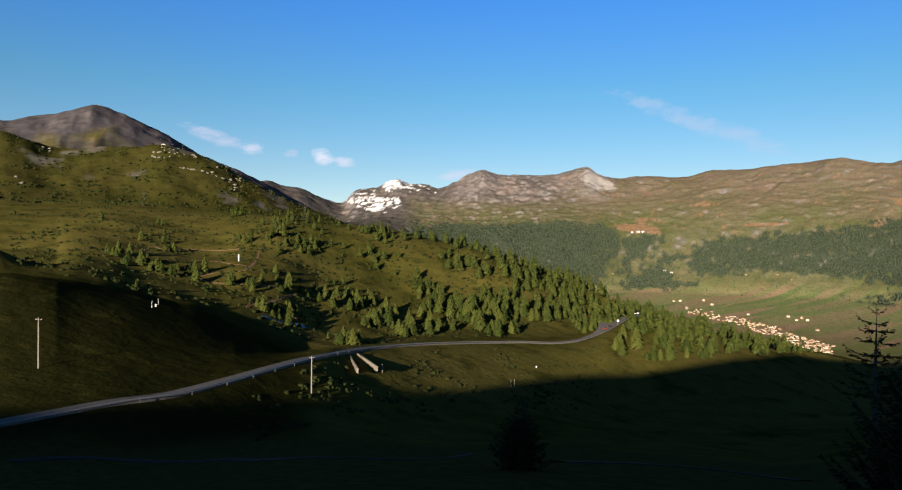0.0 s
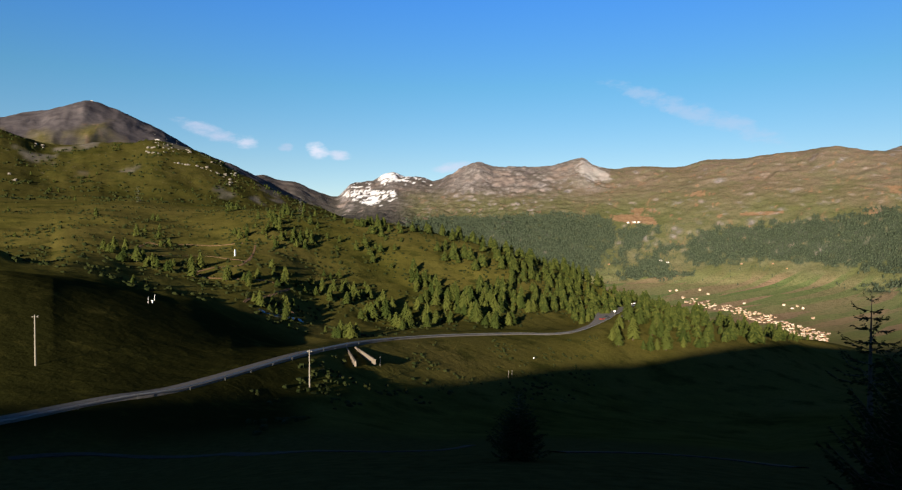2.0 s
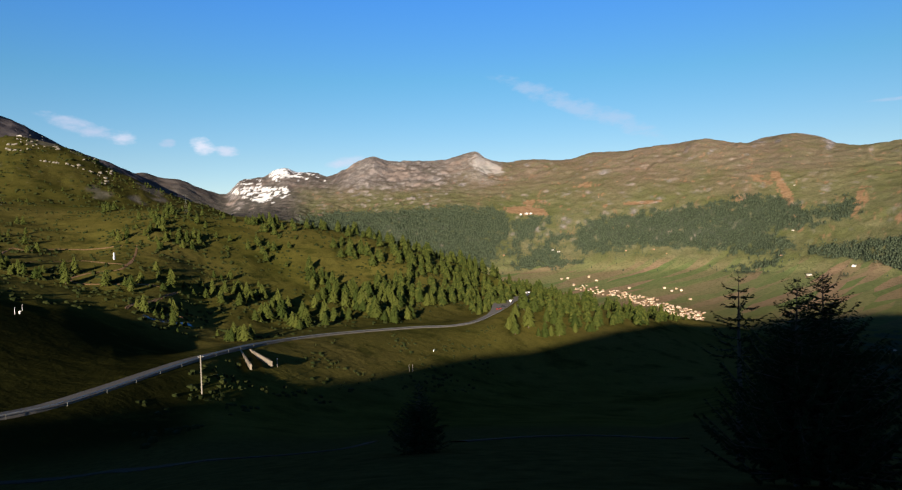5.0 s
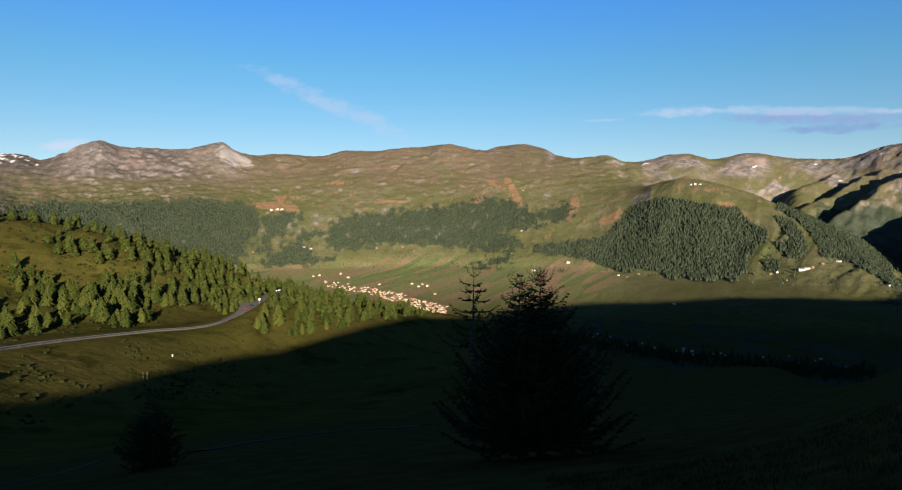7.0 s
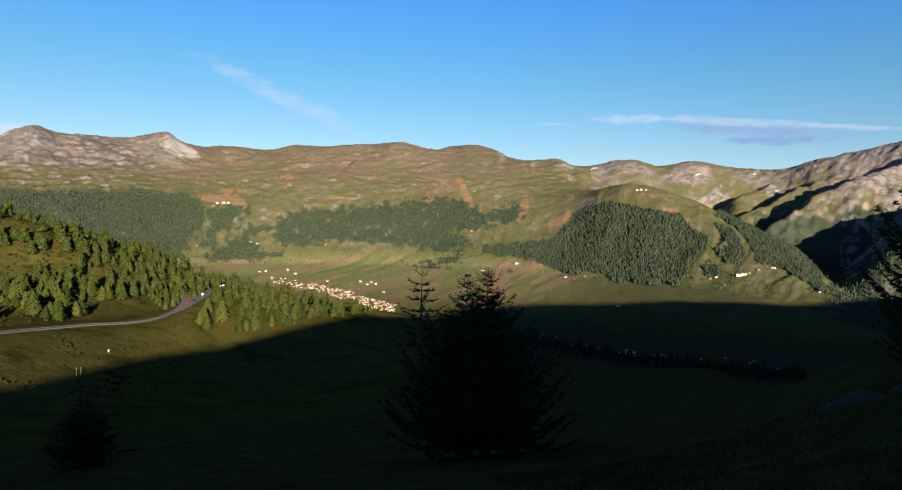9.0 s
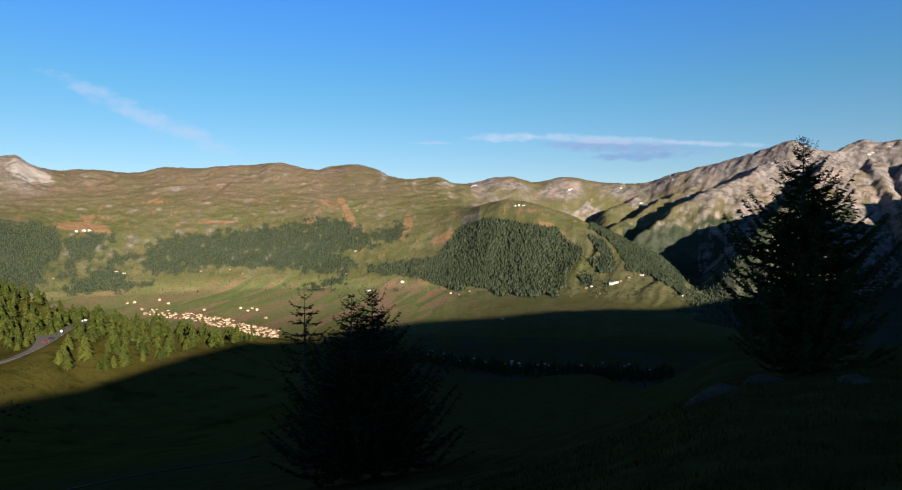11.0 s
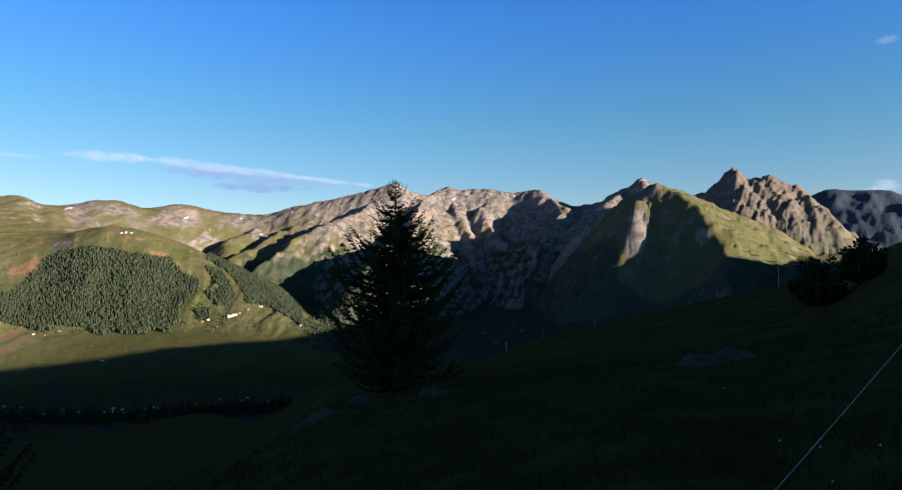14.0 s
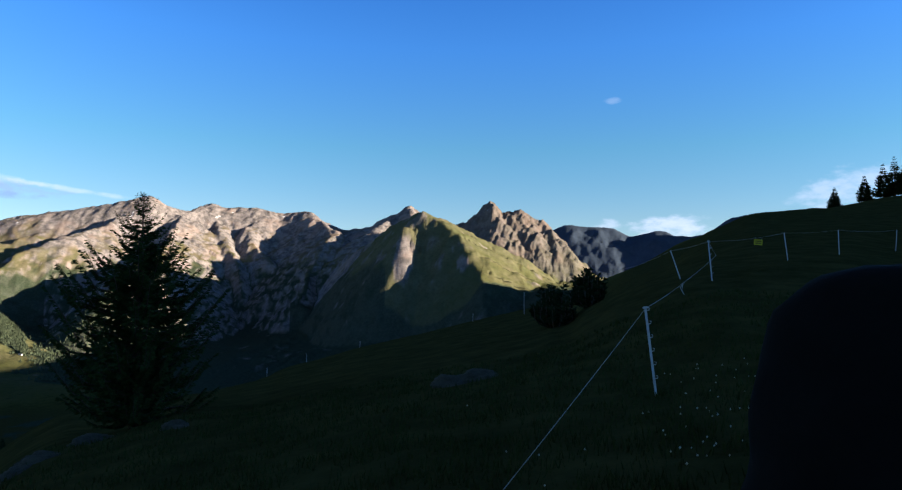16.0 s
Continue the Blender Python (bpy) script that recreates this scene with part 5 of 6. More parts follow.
def far_forest():
    """Conifer woods on the far slopes, joined."""
    rng = np.random.RandomState(4)
    j = rng.randint(0, len(AZ), 420000)
    i = rng.randint(int(sum(STEPS[:11])), int(sum(STEPS[:13])), 420000)
    f = rng.rand(len(i))
    az, r, h = AZ[j], GRID_R[i, j] * (1 - f) + GRID_R[i + 1, j] * f, GRID_H[i, j] * (1 - f) + GRID_H[i + 1, j] * f
    ok = (az < 3) & (az > -100)
    j, i, az, r, h = j[ok], i[ok], az[ok], r[ok], h[ok]
    wood = covers(az, r, h, GRID_S[i, j], GRID_U[i, j])[0]
    el = np.degrees(np.arctan2(h, r))
    wood = np.where((az < -58) & (GRID_S[i, j] != 11), 0, wood)
    wood = np.maximum(wood, .035 * smooth(-1.5, -3.0, el) * smooth(-6.5, -5.6, el) * (az > -64) * smooth(.0, .3, fbm(az / 1.5, r / 120, 3, 55)))
    keep = rng.rand(len(az)) < np.clip(wood, 0, 1) * np.where(az < -66, .25 * (az > -72), .9) * np.where((az < -44) & (az > -66), 1, .62)
    az, r, h = az[keep][:52000], r[keep][:52000], h[keep][:52000]
    az = az + rng.uniform(-.065, .065, len(az))
    a = np.radians(az)
    x, y = -np.sin(a) * r, np.cos(a) * r
    n = len(x)
    tall, wide, turn = rng.uniform(7, 13.5, n) * np.where((az < -46) & (az > -60), 1.5, 1), rng.uniform(2.1, 3.3, n), rng.rand(n) * 6.28
    ring = []
    for k in range(5):
        t = turn + k * 1.2566
        ring.append(np.stack([x + np.cos(t) * wide * rng.uniform(.8, 1.2, n), y + np.sin(t) * wide * rng.uniform(.8, 1.2, n), h + tall * rng.uniform(.04, .22, n)], -1))
    tip = np.stack([x + rng.uniform(-.4, .4, n), y + rng.uniform(-.4, .4, n), h + tall], -1)
    verts = np.stack(ring + [tip], 1).reshape(-1, 3)
    base = np.arange(n)[:, None] * 6
    faces = np.concatenate([np.concatenate([base + k, base + (k + 1) % 5, base + 5], 1) for k in range(5)])
    me = bpy.data.meshes.new("far_forest")
    me.vertices.add(len(verts))
    me.vertices.foreach_set("co", verts.ravel())
    me.loops.add(faces.size)
    me.loops.foreach_set("vertex_index", faces.ravel().astype(np.int32))
    me.polygons.add(len(faces))
    me.polygons.foreach_set("loop_start", np.arange(0, faces.size, 3, dtype=np.int32))
    me.update(calc_edges=True)
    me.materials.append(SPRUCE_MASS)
    tagged(new("far_forest", me), "dark conifer woods on the far valley slopes", "forest", kind="stuff")


def valley_trees():
    """The dark belt of trees round the hamlet in the valley."""
    rng = random.Random(33)
    kinds = [conifer_mesh(rng, h, w, 8, 7, .3, .35) for h, w in ((9, 3.0), (12, 3.4), (7, 2.8))]
    verts, faces = [], []
    belt = ((-41, -10.25), (-46.1, -10.85), (-50.9, -11.4), (-56.8, -11.6), (-65, -11.5))
    for q in range(820):
        a = rng.uniform(-65, -41)
        e = float(np.interp(-a, [-b[0] for b in belt], [b[1] for b in belt])) + rng.gauss(-.3, .28)
        p = seen_spot(a, e, 700, 1200)
        v, f = kinds[q % 3]
        s, t, k = rng.uniform(.6, 1.2), rng.uniform(0, 6.28), len(verts)
        c, d = math.cos(t) * s, math.sin(t) * s
        verts += [(p.x + w.x * c - w.y * d, p.y + w.x * d + w.y * c, p.z + w.z * s) for w in v]
        faces += [tuple(i + k for i in g) for g in f]
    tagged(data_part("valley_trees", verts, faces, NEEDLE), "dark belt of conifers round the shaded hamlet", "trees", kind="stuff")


# ---- road with its guard rail ----
def smooth_path(points, step):
    """Evenly spaced points along a smooth curve through points."""
    out = []
    for i in range(len(points) - 1):
        p0, p1, p2, p3 = points[max(i - 1, 0)], points[i], points[i + 1], points[min(i + 2, len(points) - 1)]
        n = max(2, int((p2 - p1).length / step))
        for k in range(n):
            t = k / n
            out.append(.5 * (2 * p1 + (p2 - p0) * t + (2 * p0 - 5 * p1 + 4 * p2 - p3) * t * t + (3 * p1 - p0 - 3 * p2 + p3) * t ** 3))
    return out + [points[-1]]


def ribbon(name, path, width, material, lift=.12, skirt=.8, follow=False):
    verts, faces = [], []
    for i, p in enumerate(path):
        d = path[min(i + 1, len(path) - 1)] - path[max(i - 1, 0)]
        s = Vector((-d.y, d.x, 0)).normalized()
        w = width(i / len(path)) if callable(width) else width
        for k, dz in ((-.5, -skirt), (-.5, 0), (-.17, .03), (.17, .03), (.5, 0), (.5, -skirt)):
            q = p + s * w * k
            if follow:
                r, az = math.hypot(q.x, q.y), math.degrees(math.atan2(-q.x, q.y))
                q.z = ground(az, r)
            verts.append(q + Vector((0, 0, lift + dz)))
    for i in range(len(path) - 1):
        for k in range(5):
            faces.append((i * 6 + k, i * 6 + 6 + k, i * 6 + 7 + k, i * 6 + 1 + k))
    return data_part(name, verts, faces, material, smooth_faces=False)


def build_road():
    pts = []
    for az in (44, 38, 34, 30, 26, 22, 18, 14, 11, 8, 5, 2, -1, -4, -7, -10, -12, -13.2, -14.4, -15.6, -16.9, -17.6):
        r, h = along(line("road_centre"), np.array([float(az)]))
        pts.append(Vector((-math.sin(radians(az)) * r[0], math.cos(radians(az)) * r[0], h[0])))
    path = smooth_path(pts, 3.0)
    road = ribbon("road", path, lambda f: 5.2 + 19 * max(0, 1 - abs(f - .88) / .08), ASPHALT, .35, 1.6)
    tagged(road, "grey asphalt mountain road curving across the slope", "road", kind="structure")
    # rail on the valley side
    rail = thing("guard_rail", Matrix(), "galvanised steel guard rail along the road edge", "guard rail")
    verts, faces = [], []
    posts = []
    last = None
    for i, p in enumerate(path):
        d = path[min(i + 1, len(path) - 1)] - path[max(i - 1, 0)]
        s = Vector((d.y, -d.x, 0)).normalized()
        if s.dot(Vector((p.x, p.y, 0))) > 0:
            s = -s
        q = p + s * 3.5 + Vector((0, 0, .35))
        for k, (o, z) in enumerate(((.0, .45), (.06, .52), (0, .6), (.06, .68), (0, .76), (-.04, .6))):
            verts.append(q + s * o + Vector((0, 0, z)))
        if i:
            for k in range(6):
                faces.append(((i - 1) * 6 + k, (i - 1) * 6 + (k + 1) % 6, i * 6 + (k + 1) % 6, i * 6 + k))
        if i % 4 == 0 and p.length < 470:
            posts.append(q)
    data_part("beam", verts, faces, STEEL, rail)
    bm = bmesh.new()
    box(bm, 0, 0, .1, .12, .12, 1.2, bevel=.01)
    first = part("post", bm, DULL_STEEL, rail)
    first.location = posts[0]
    for q in posts[1:]:
        o = new("post", first.data)
        o.parent, o.location = rail, q
    return path


# ---- the lit hillside ----
def utility_pole(p, height, lean=0.0, arms=1):
    t = thing("utility_pole", Matrix.Translation(p) @ pose(0, 0, 0, 0, lean, RNG.uniform(0, 40)), "weathered wooden utility pole standing in the meadow", "pole", "utility poles")
    v, f = tube([(0, 0, -.8), (0, 0, height * .5), (0, 0, height)], [.19, .165, .13], 10)
    data_part("shaft", v, f, POLE_WOOD, t, smooth_faces=False)
    for k in range(arms):
        bm = bmesh.new()
        box(bm, 0, .16, height - .5 - k * .5, 1.5, .1, .12, bevel=.01)
        part("crossarm", bm, POLE_WOOD, t)
        for x in (-.65, 0, .65):
            v, f = tube([(x, .16, height - .45 - k * .5), (x, .16, height - .25 - k * .5)], [.05, .035], 8)
            data_part("insulator", v, f, PLASTIC, t, "white ceramic insulator")
    bm = bmesh.new()
    box(bm, 0, .15, height * .45, .22, .12, .3, bevel=.01)
    part("plate", bm, STEEL, t)
    return t


def wing_wall(a, b, z_drop):
    """A sloping concrete wall of the culvert."""
    d = b - a
    s = Vector((-d.y, d.x, 0)).normalized() * .27
    verts = []
    for p in (a, b):
        for k in (-1, 1):
            verts += [p + s * k + Vector((0, 0, -z_drop)), p + s * k + Vector((0, 0, .5))]
    faces = [(0, 1, 3, 2), (4, 6, 7, 5), (0, 4, 5, 1), (2, 3, 7, 6), (1, 5, 7, 3), (0, 2, 6, 4)]
    ob = data_part("culvert_wall", verts, faces, CONCRETE)
    tagged(ob, "pale concrete wing wall of the stream culvert below the road", "wall", "culvert walls")


def snow_cannon(p):
    t = thing("snow_cannon", Matrix.Translation(p), "white snow cannon on a short mast in the meadow", "snow cannon", "snow cannons")
    v, f = tube([(0, 0, -.3), (0, 0, 2.0)], [.12, .10], 8)
    data_part("mast", v, f, STEEL, t)
    v, f = tube([(-.9, 0, 2.2), (-.7, 0, 2.25), (.2, 0, 2.5), (1.0, 0, 2.8)], [.55, .62, .6, .5], 12)
    data_part("barrel", v, f, WHITE, t)
    bm = bmesh.new()
    box(bm, 0, 0, 1.0, 1.1, .8, 1.0, bevel=.06)
    part("cabinet", bm, WHITE, t)
    return t


def trail(points, width, name="dirt_path", material=None, label="trodden earth path winding over the meadow", rmin=150):
    pts = [seen_spot(a, e, rmin, 420) for a, e in points]
    pts = [p for p in pts if p.length > rmin]
    path = smooth_path(pts, 2.5)
    ob = ribbon(name, path, width, material or DIRT, .10, .7, True)
    tagged(ob, label, "path", kind="structure")


def pylon(p, height):
    t = thing("lattice_pylon", Matrix.Translation(p), "thin grey lattice power pylon on the slope", "pylon", "power pylons")
    for x, y in ((-1, -1), (1, -1), (1, 1), (-1, 1)):
        v, f = tube([(x * 1.6, y * 1.6, -1), (x * .35, y * .35, height * .75), (x * .2, y * .2, height)], [.035, .03, .025], 4)
        data_part("leg", v, f, DULL_STEEL, t)
    for z, w in ((.72, 3.4), (.84, 2.8), (.95, 2.0)):
        v, f = tube([(-w, 0, height * z), (0, 0, height * z + .5), (w, 0, height * z)], [.02, .035, .02], 4)
        data_part("arm", v, f, DULL_STEEL, t)
    for k in range(5):
        z0, z1 = height * .14 * k, height * .14 * (k + 1)
        w0, w1 = 1.6 - 1.25 * z0 / (height * .75), 1.6 - 1.25 * z1 / (height * .75)
        v, f = tube([(-w0, -w0, z0), (w1, -w1, z1)], [.06, .06], 4)
        data_part("brace", v, f, DULL_STEEL, t)
    return t


def car(p, heading, paint, label):
    t = thing("parked_car", Matrix.Translation(p) @ pose(0, 0, 0, 0, 0, heading), label, "car", "parked cars")
    bm = bmesh.new()
    box(bm, 0, 0, .62, 4.3, 1.75, .62, bevel=.12)
    part("body", bm, paint, t)
    bm = bmesh.new()
    r = bmesh.ops.create_cube(bm, size=1.0, matrix=pose(-.25, 0, 1.15) @ Matrix.Diagonal((2.3, 1.6, .55, 1)))
    for v in r["verts"]:
        if v.co.z > 1.2:
            v.co.x = -.25 + (v.co.x + .25) * .68
            v.co.y *= .82
    part("cabin", bm, GLASS, t, "dark glazed cabin")
    for x in (-1.35, 1.35):
        for y in (-.8, .8):
            bm = bmesh.new()
            bmesh.ops.create_cone(bm, cap_ends=True, segments=14, radius1=.32, radius2=.32, depth=.22, matrix=pose(x, y, .32, 90))
            wheel = part("wheel", bm, RUBBER, t)
            bm = bmesh.new()
            bmesh.ops.create_cone(bm, cap_ends=True, segments=10, radius1=.18, radius2=.18, depth=.24, matrix=pose(x, y, .32, 90))
            part("rim", bm, STEEL, wheel)


def boulder(p, size, seed, label="grey lichen-covered rock in the grass", material=None, name="boulder", flat=.6):
    bm = bmesh.new()
    bmesh.ops.create_icosphere(bm, subdivisions=4, radius=1.0)
    noise.seed_set(seed)
    for v in bm.verts:
        c = v.co.copy()
        n = noise.fractal(c * 1.3 + Vector((seed, 0, 0)), 1.0, 2.0, 4) * .34 + .10 * abs(noise.noise(c * 4 + Vector((0, seed, 0))))
        v.co = c * (1 + n)
        v.co.z *= flat
        v.co *= size
    ob = part(name, bm, material or STONE, smooth_faces=True)
    ob.matrix_world = Matrix.Translation(p) @ pose(0, 0, 0, 0, 0, seed * 47)
    return tagged(ob, label, "rock")


path = build_road()
plant_hillside()
far_forest()
valley_trees()

utility_pole(seen_spot(10.90, -13.53, 120, 185), 11.4, 0)
utility_pole(seen_spot(31.13, -9.99, 160, 200), 12.4, 0)
for a, e in ((4.86, -11.77), (-6.38, -12.82), (-6.68, -12.81)):
    p = seen_spot(a, e, 100, 260)
    t = thing("wooden_post", Matrix.Translation(p), "short weathered wooden post below the road", "post", "wooden posts")
    v, f = tube([(0, 0, -.5), (0, 0, 3.4)], [.10, .085], 8)
    data_part("shaft", v, f, POLE_WOOD, t)
    bm = bmesh.new()
    box(bm, 0, 0, 3.42, .24, .24, .05, bevel=.01)
    part("cap", bm, STEEL, t)


def below(az, el, r):
    return Vector((-math.sin(radians(az)) * r, math.cos(radians(az)) * r, r * math.tan(radians(el))))


for (a0, e0, r0), (a1, e1, r1) in (((7.80, -10.18, 262), (7.00, -11.45, 232)), ((7.01, -10.19, 264), (5.31, -11.33, 240))):
    wing_wall(below(a0, e0, r0), below(a1, e1, r1), 1.3)

for a, e in ((-8.56, -11.21), (23.20, -5.86)):
    snow_cannon(seen_spot(a, e, 120, 300)).scale = (.36, .36, .36)
for a, e in ((23.50, -5.85), (23.04, -5.68)):
    t = thing("snow_lance", Matrix.Translation(seen_spot(a, e, 150, 260)), "thin white snow lance beside a snow cannon", "snow lance", "snow lances")
    v, f = tube([(0, 0, -.3), (0, 0, 2.2)], [.07, .05], 8)
    data_part("pole", v, f, WHITE, t)
    v, f = tube([(0, 0, 2.2), (.2, 0, 2.5)], [.12, .09], 8)
    data_part("nozzle", v, f, STEEL, t)

t = thing("trail_sign", Matrix.Translation(seen_spot(16.91, -2.27, 200, 480)), "white trail sign board beside the dirt path", "sign")
bm = bmesh.new()
box(bm, 0, 0, 2.4, .5, 2.0, 4.2, bevel=.05)
part("board", bm, WHITE, t)
bm = bmesh.new()
box(bm, 0, 0, .0, .3, .3, 1.4, bevel=.02)
part("foot", bm, POLE_WOOD, t)

trail([(24.55, -1.92), (23.64, -1.09), (22.47, -1.28), (20.75, -1.23), (18.54, -1.36), (16.28, -1.16)], 1.4)
trail([(15.26, -1.16), (15.53, -2.12), (16.18, -2.65), (18.98, -2.21), (21.61, -2.11), (23.30, -2.29)], 1.1)
trail([(15.58, -2.27), (16.49, -2.99), (18.53, -3.16), (19.95, -3.53), (19.33, -3.91), (16.72, -4.13), (13.69, -4.55)], 1.4)
trail([(12.50, -5.05), (13.92, -5.52), (15.79, -5.82), (16.25, -6.10)], 1.4)
trail([(15.08, -6.70), (14.00, -7.16), (12.96, -7.37), (11.53, -7.74)], 3.2, "stream_pool", WATER, "dark pool of the stream in the hollow")
trail([(13.44, -6.83), (12.49, -6.90), (12.11, -7.19)], 1.6)
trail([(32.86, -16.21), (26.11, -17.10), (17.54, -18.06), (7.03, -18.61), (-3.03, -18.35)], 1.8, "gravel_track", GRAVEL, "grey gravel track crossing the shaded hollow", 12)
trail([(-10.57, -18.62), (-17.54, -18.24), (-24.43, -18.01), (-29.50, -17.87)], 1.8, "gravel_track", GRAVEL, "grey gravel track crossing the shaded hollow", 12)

for i, (a, e, lab, paint) in enumerate(((-14.37, -7.98, "red car parked on the roadside lot", CAR_RED), (-14.75, -7.77, "dark car parked on the roadside lot", CAR_DARK), (-16.61, -5.86, "white car parked beside the road", CAR_WHITE), (-17.03, -5.84, "white car parked beside the road", CAR_WHITE))):
    az = a
    r, h = along(line("road_centre"), np.array([az if az > -16.9 else -16.9]))
    r = r[0] + (3 if i < 2 else 8)
    p = Vector((-math.sin(radians(az)) * r, math.cos(radians(az)) * r, h[0] + .40))
    car(p, 35 + 70 * i, paint, lab)
r, h = along(line("road_centre"), np.array([-15.4]))
p = Vector((-math.sin(radians(-15.4)) * (r[0] - 6), math.cos(radians(-15.4)) * (r[0] - 6), h[0]))
t = thing("road_sign", Matrix.Translation(p), "white round road sign beside the parking lot", "sign")
v, f = tube([(0, 0, -.5), (0, 0, 2.2)], [.06, .06], 8)
data_part("post", v, f, STEEL, t)
bm = bmesh.new()
bmesh.ops.create_cone(bm, cap_ends=True, segments=20, radius1=.8, radius2=.8, depth=.06, matrix=pose(0, 0, 2.7, 90, 0, 0))
part("disc", bm, WHITE, t)

for a, e, h in ((24.15, 2.09, 17), (11.59, 1.22, 16), (-0.66, -0.43, 14)):
    pylon(seen_spot(a, e, 300, 660), h)

# rocks of the hill above
rock_rng = random.Random(3)
for x0, y0, n, spread_a, spread_e in ((275, 272, 34, 4.2, .75), (345, 290, 20, 2.4, .8), (370, 322, 15, 1.0, .5), (250, 275, 10, 2.0, .6), (62, 284, 4, .8, .2), (26, 326, 4, .4, .4)):
    a0, e0 = 33.55 - (x0 / 1568) * 69.0, (402 - y0) / 19.3
    for k in range(n):
        a, e = a0 + rock_rng.uniform(-1, 1) * spread_a * .5, e0 + rock_rng.uniform(-1, 1) * spread_e
        boulder(seen_spot(a, e, 760, 1000), rock_rng.uniform(.5, 2.5), rock_rng.randrange(1, 99), "pale grey outcrop on the grassy hill", None, "rock_outcrop", .7)


# ---- houses ----
def house(w, d, h, wall, roof, label, group, rise=.32, name="house"):
    t = thing(name, Matrix(), label, "house", group)
    verts = [(-w, -d, -3), (w, -d, -3), (w, d, -3), (-w, d, -3), (-w, -d, h), (w, -d, h), (w, d, h), (-w, d, h), (0, -d, h + rise * 2 * w), (0, d, h + rise * 2 * w)]
    faces = [(0, 1, 5, 8, 4), (2, 3, 7, 9, 6), (1, 2, 6, 5), (3, 0, 4, 7)]
    data_part("wall", verts, faces, wall, t)
    o, top = .7, h + rise * 2 * w
    rv = []
    for dz in (0, .45):
        rv += [(-w - o, -d - o, h - o * .6 + dz), (0, -d - o, top + .05 + dz), (w + o, -d - o, h - o * .6 + dz), (-w - o, d + o, h - o * .6 + dz), (0, d + o, top + .05 + dz), (w + o, d + o, h - o * .6 + dz)]
    rf = [(6, 7, 10, 9), (7, 8, 11, 10), (0, 3, 4, 1), (1, 4, 5, 2), (0, 1, 7, 6), (1, 2, 8, 7), (3, 9, 10, 4), (4, 10, 11, 5), (0, 6, 9, 3), (2, 5, 11, 8)]
    rp = data_part("roof", rv, rf, roof, t)
    bm = bmesh.new()
    box(bm, w * .4, d * .3, top, .8, .8, 2.2)
    part("chimney", bm, wall, rp)
    for y in (-d - .06,):
        for z in (h * .3, h * .72):
            for x in (-w * .5, w * .5):
                bm = bmesh.new()
                box(bm, x, y, z, w * .34, .12, h * .2)
                part("window", bm, GLASS, t)
    return t


def place(master, used, p, heading, s, wide=1.0, low=1.0):
    m = Matrix.Translation(p) @ pose(0, 0, 0, 0, 0, heading) @ Matrix.Diagonal((s * wide, s * wide, s * low, 1))
    if master.name in used:
        return copy_thing(master, m @ Matrix.Diagonal([1 / k for k in master.scale] + [1]))
    used.add(master.name)
    master.matrix_basis = m
    return master


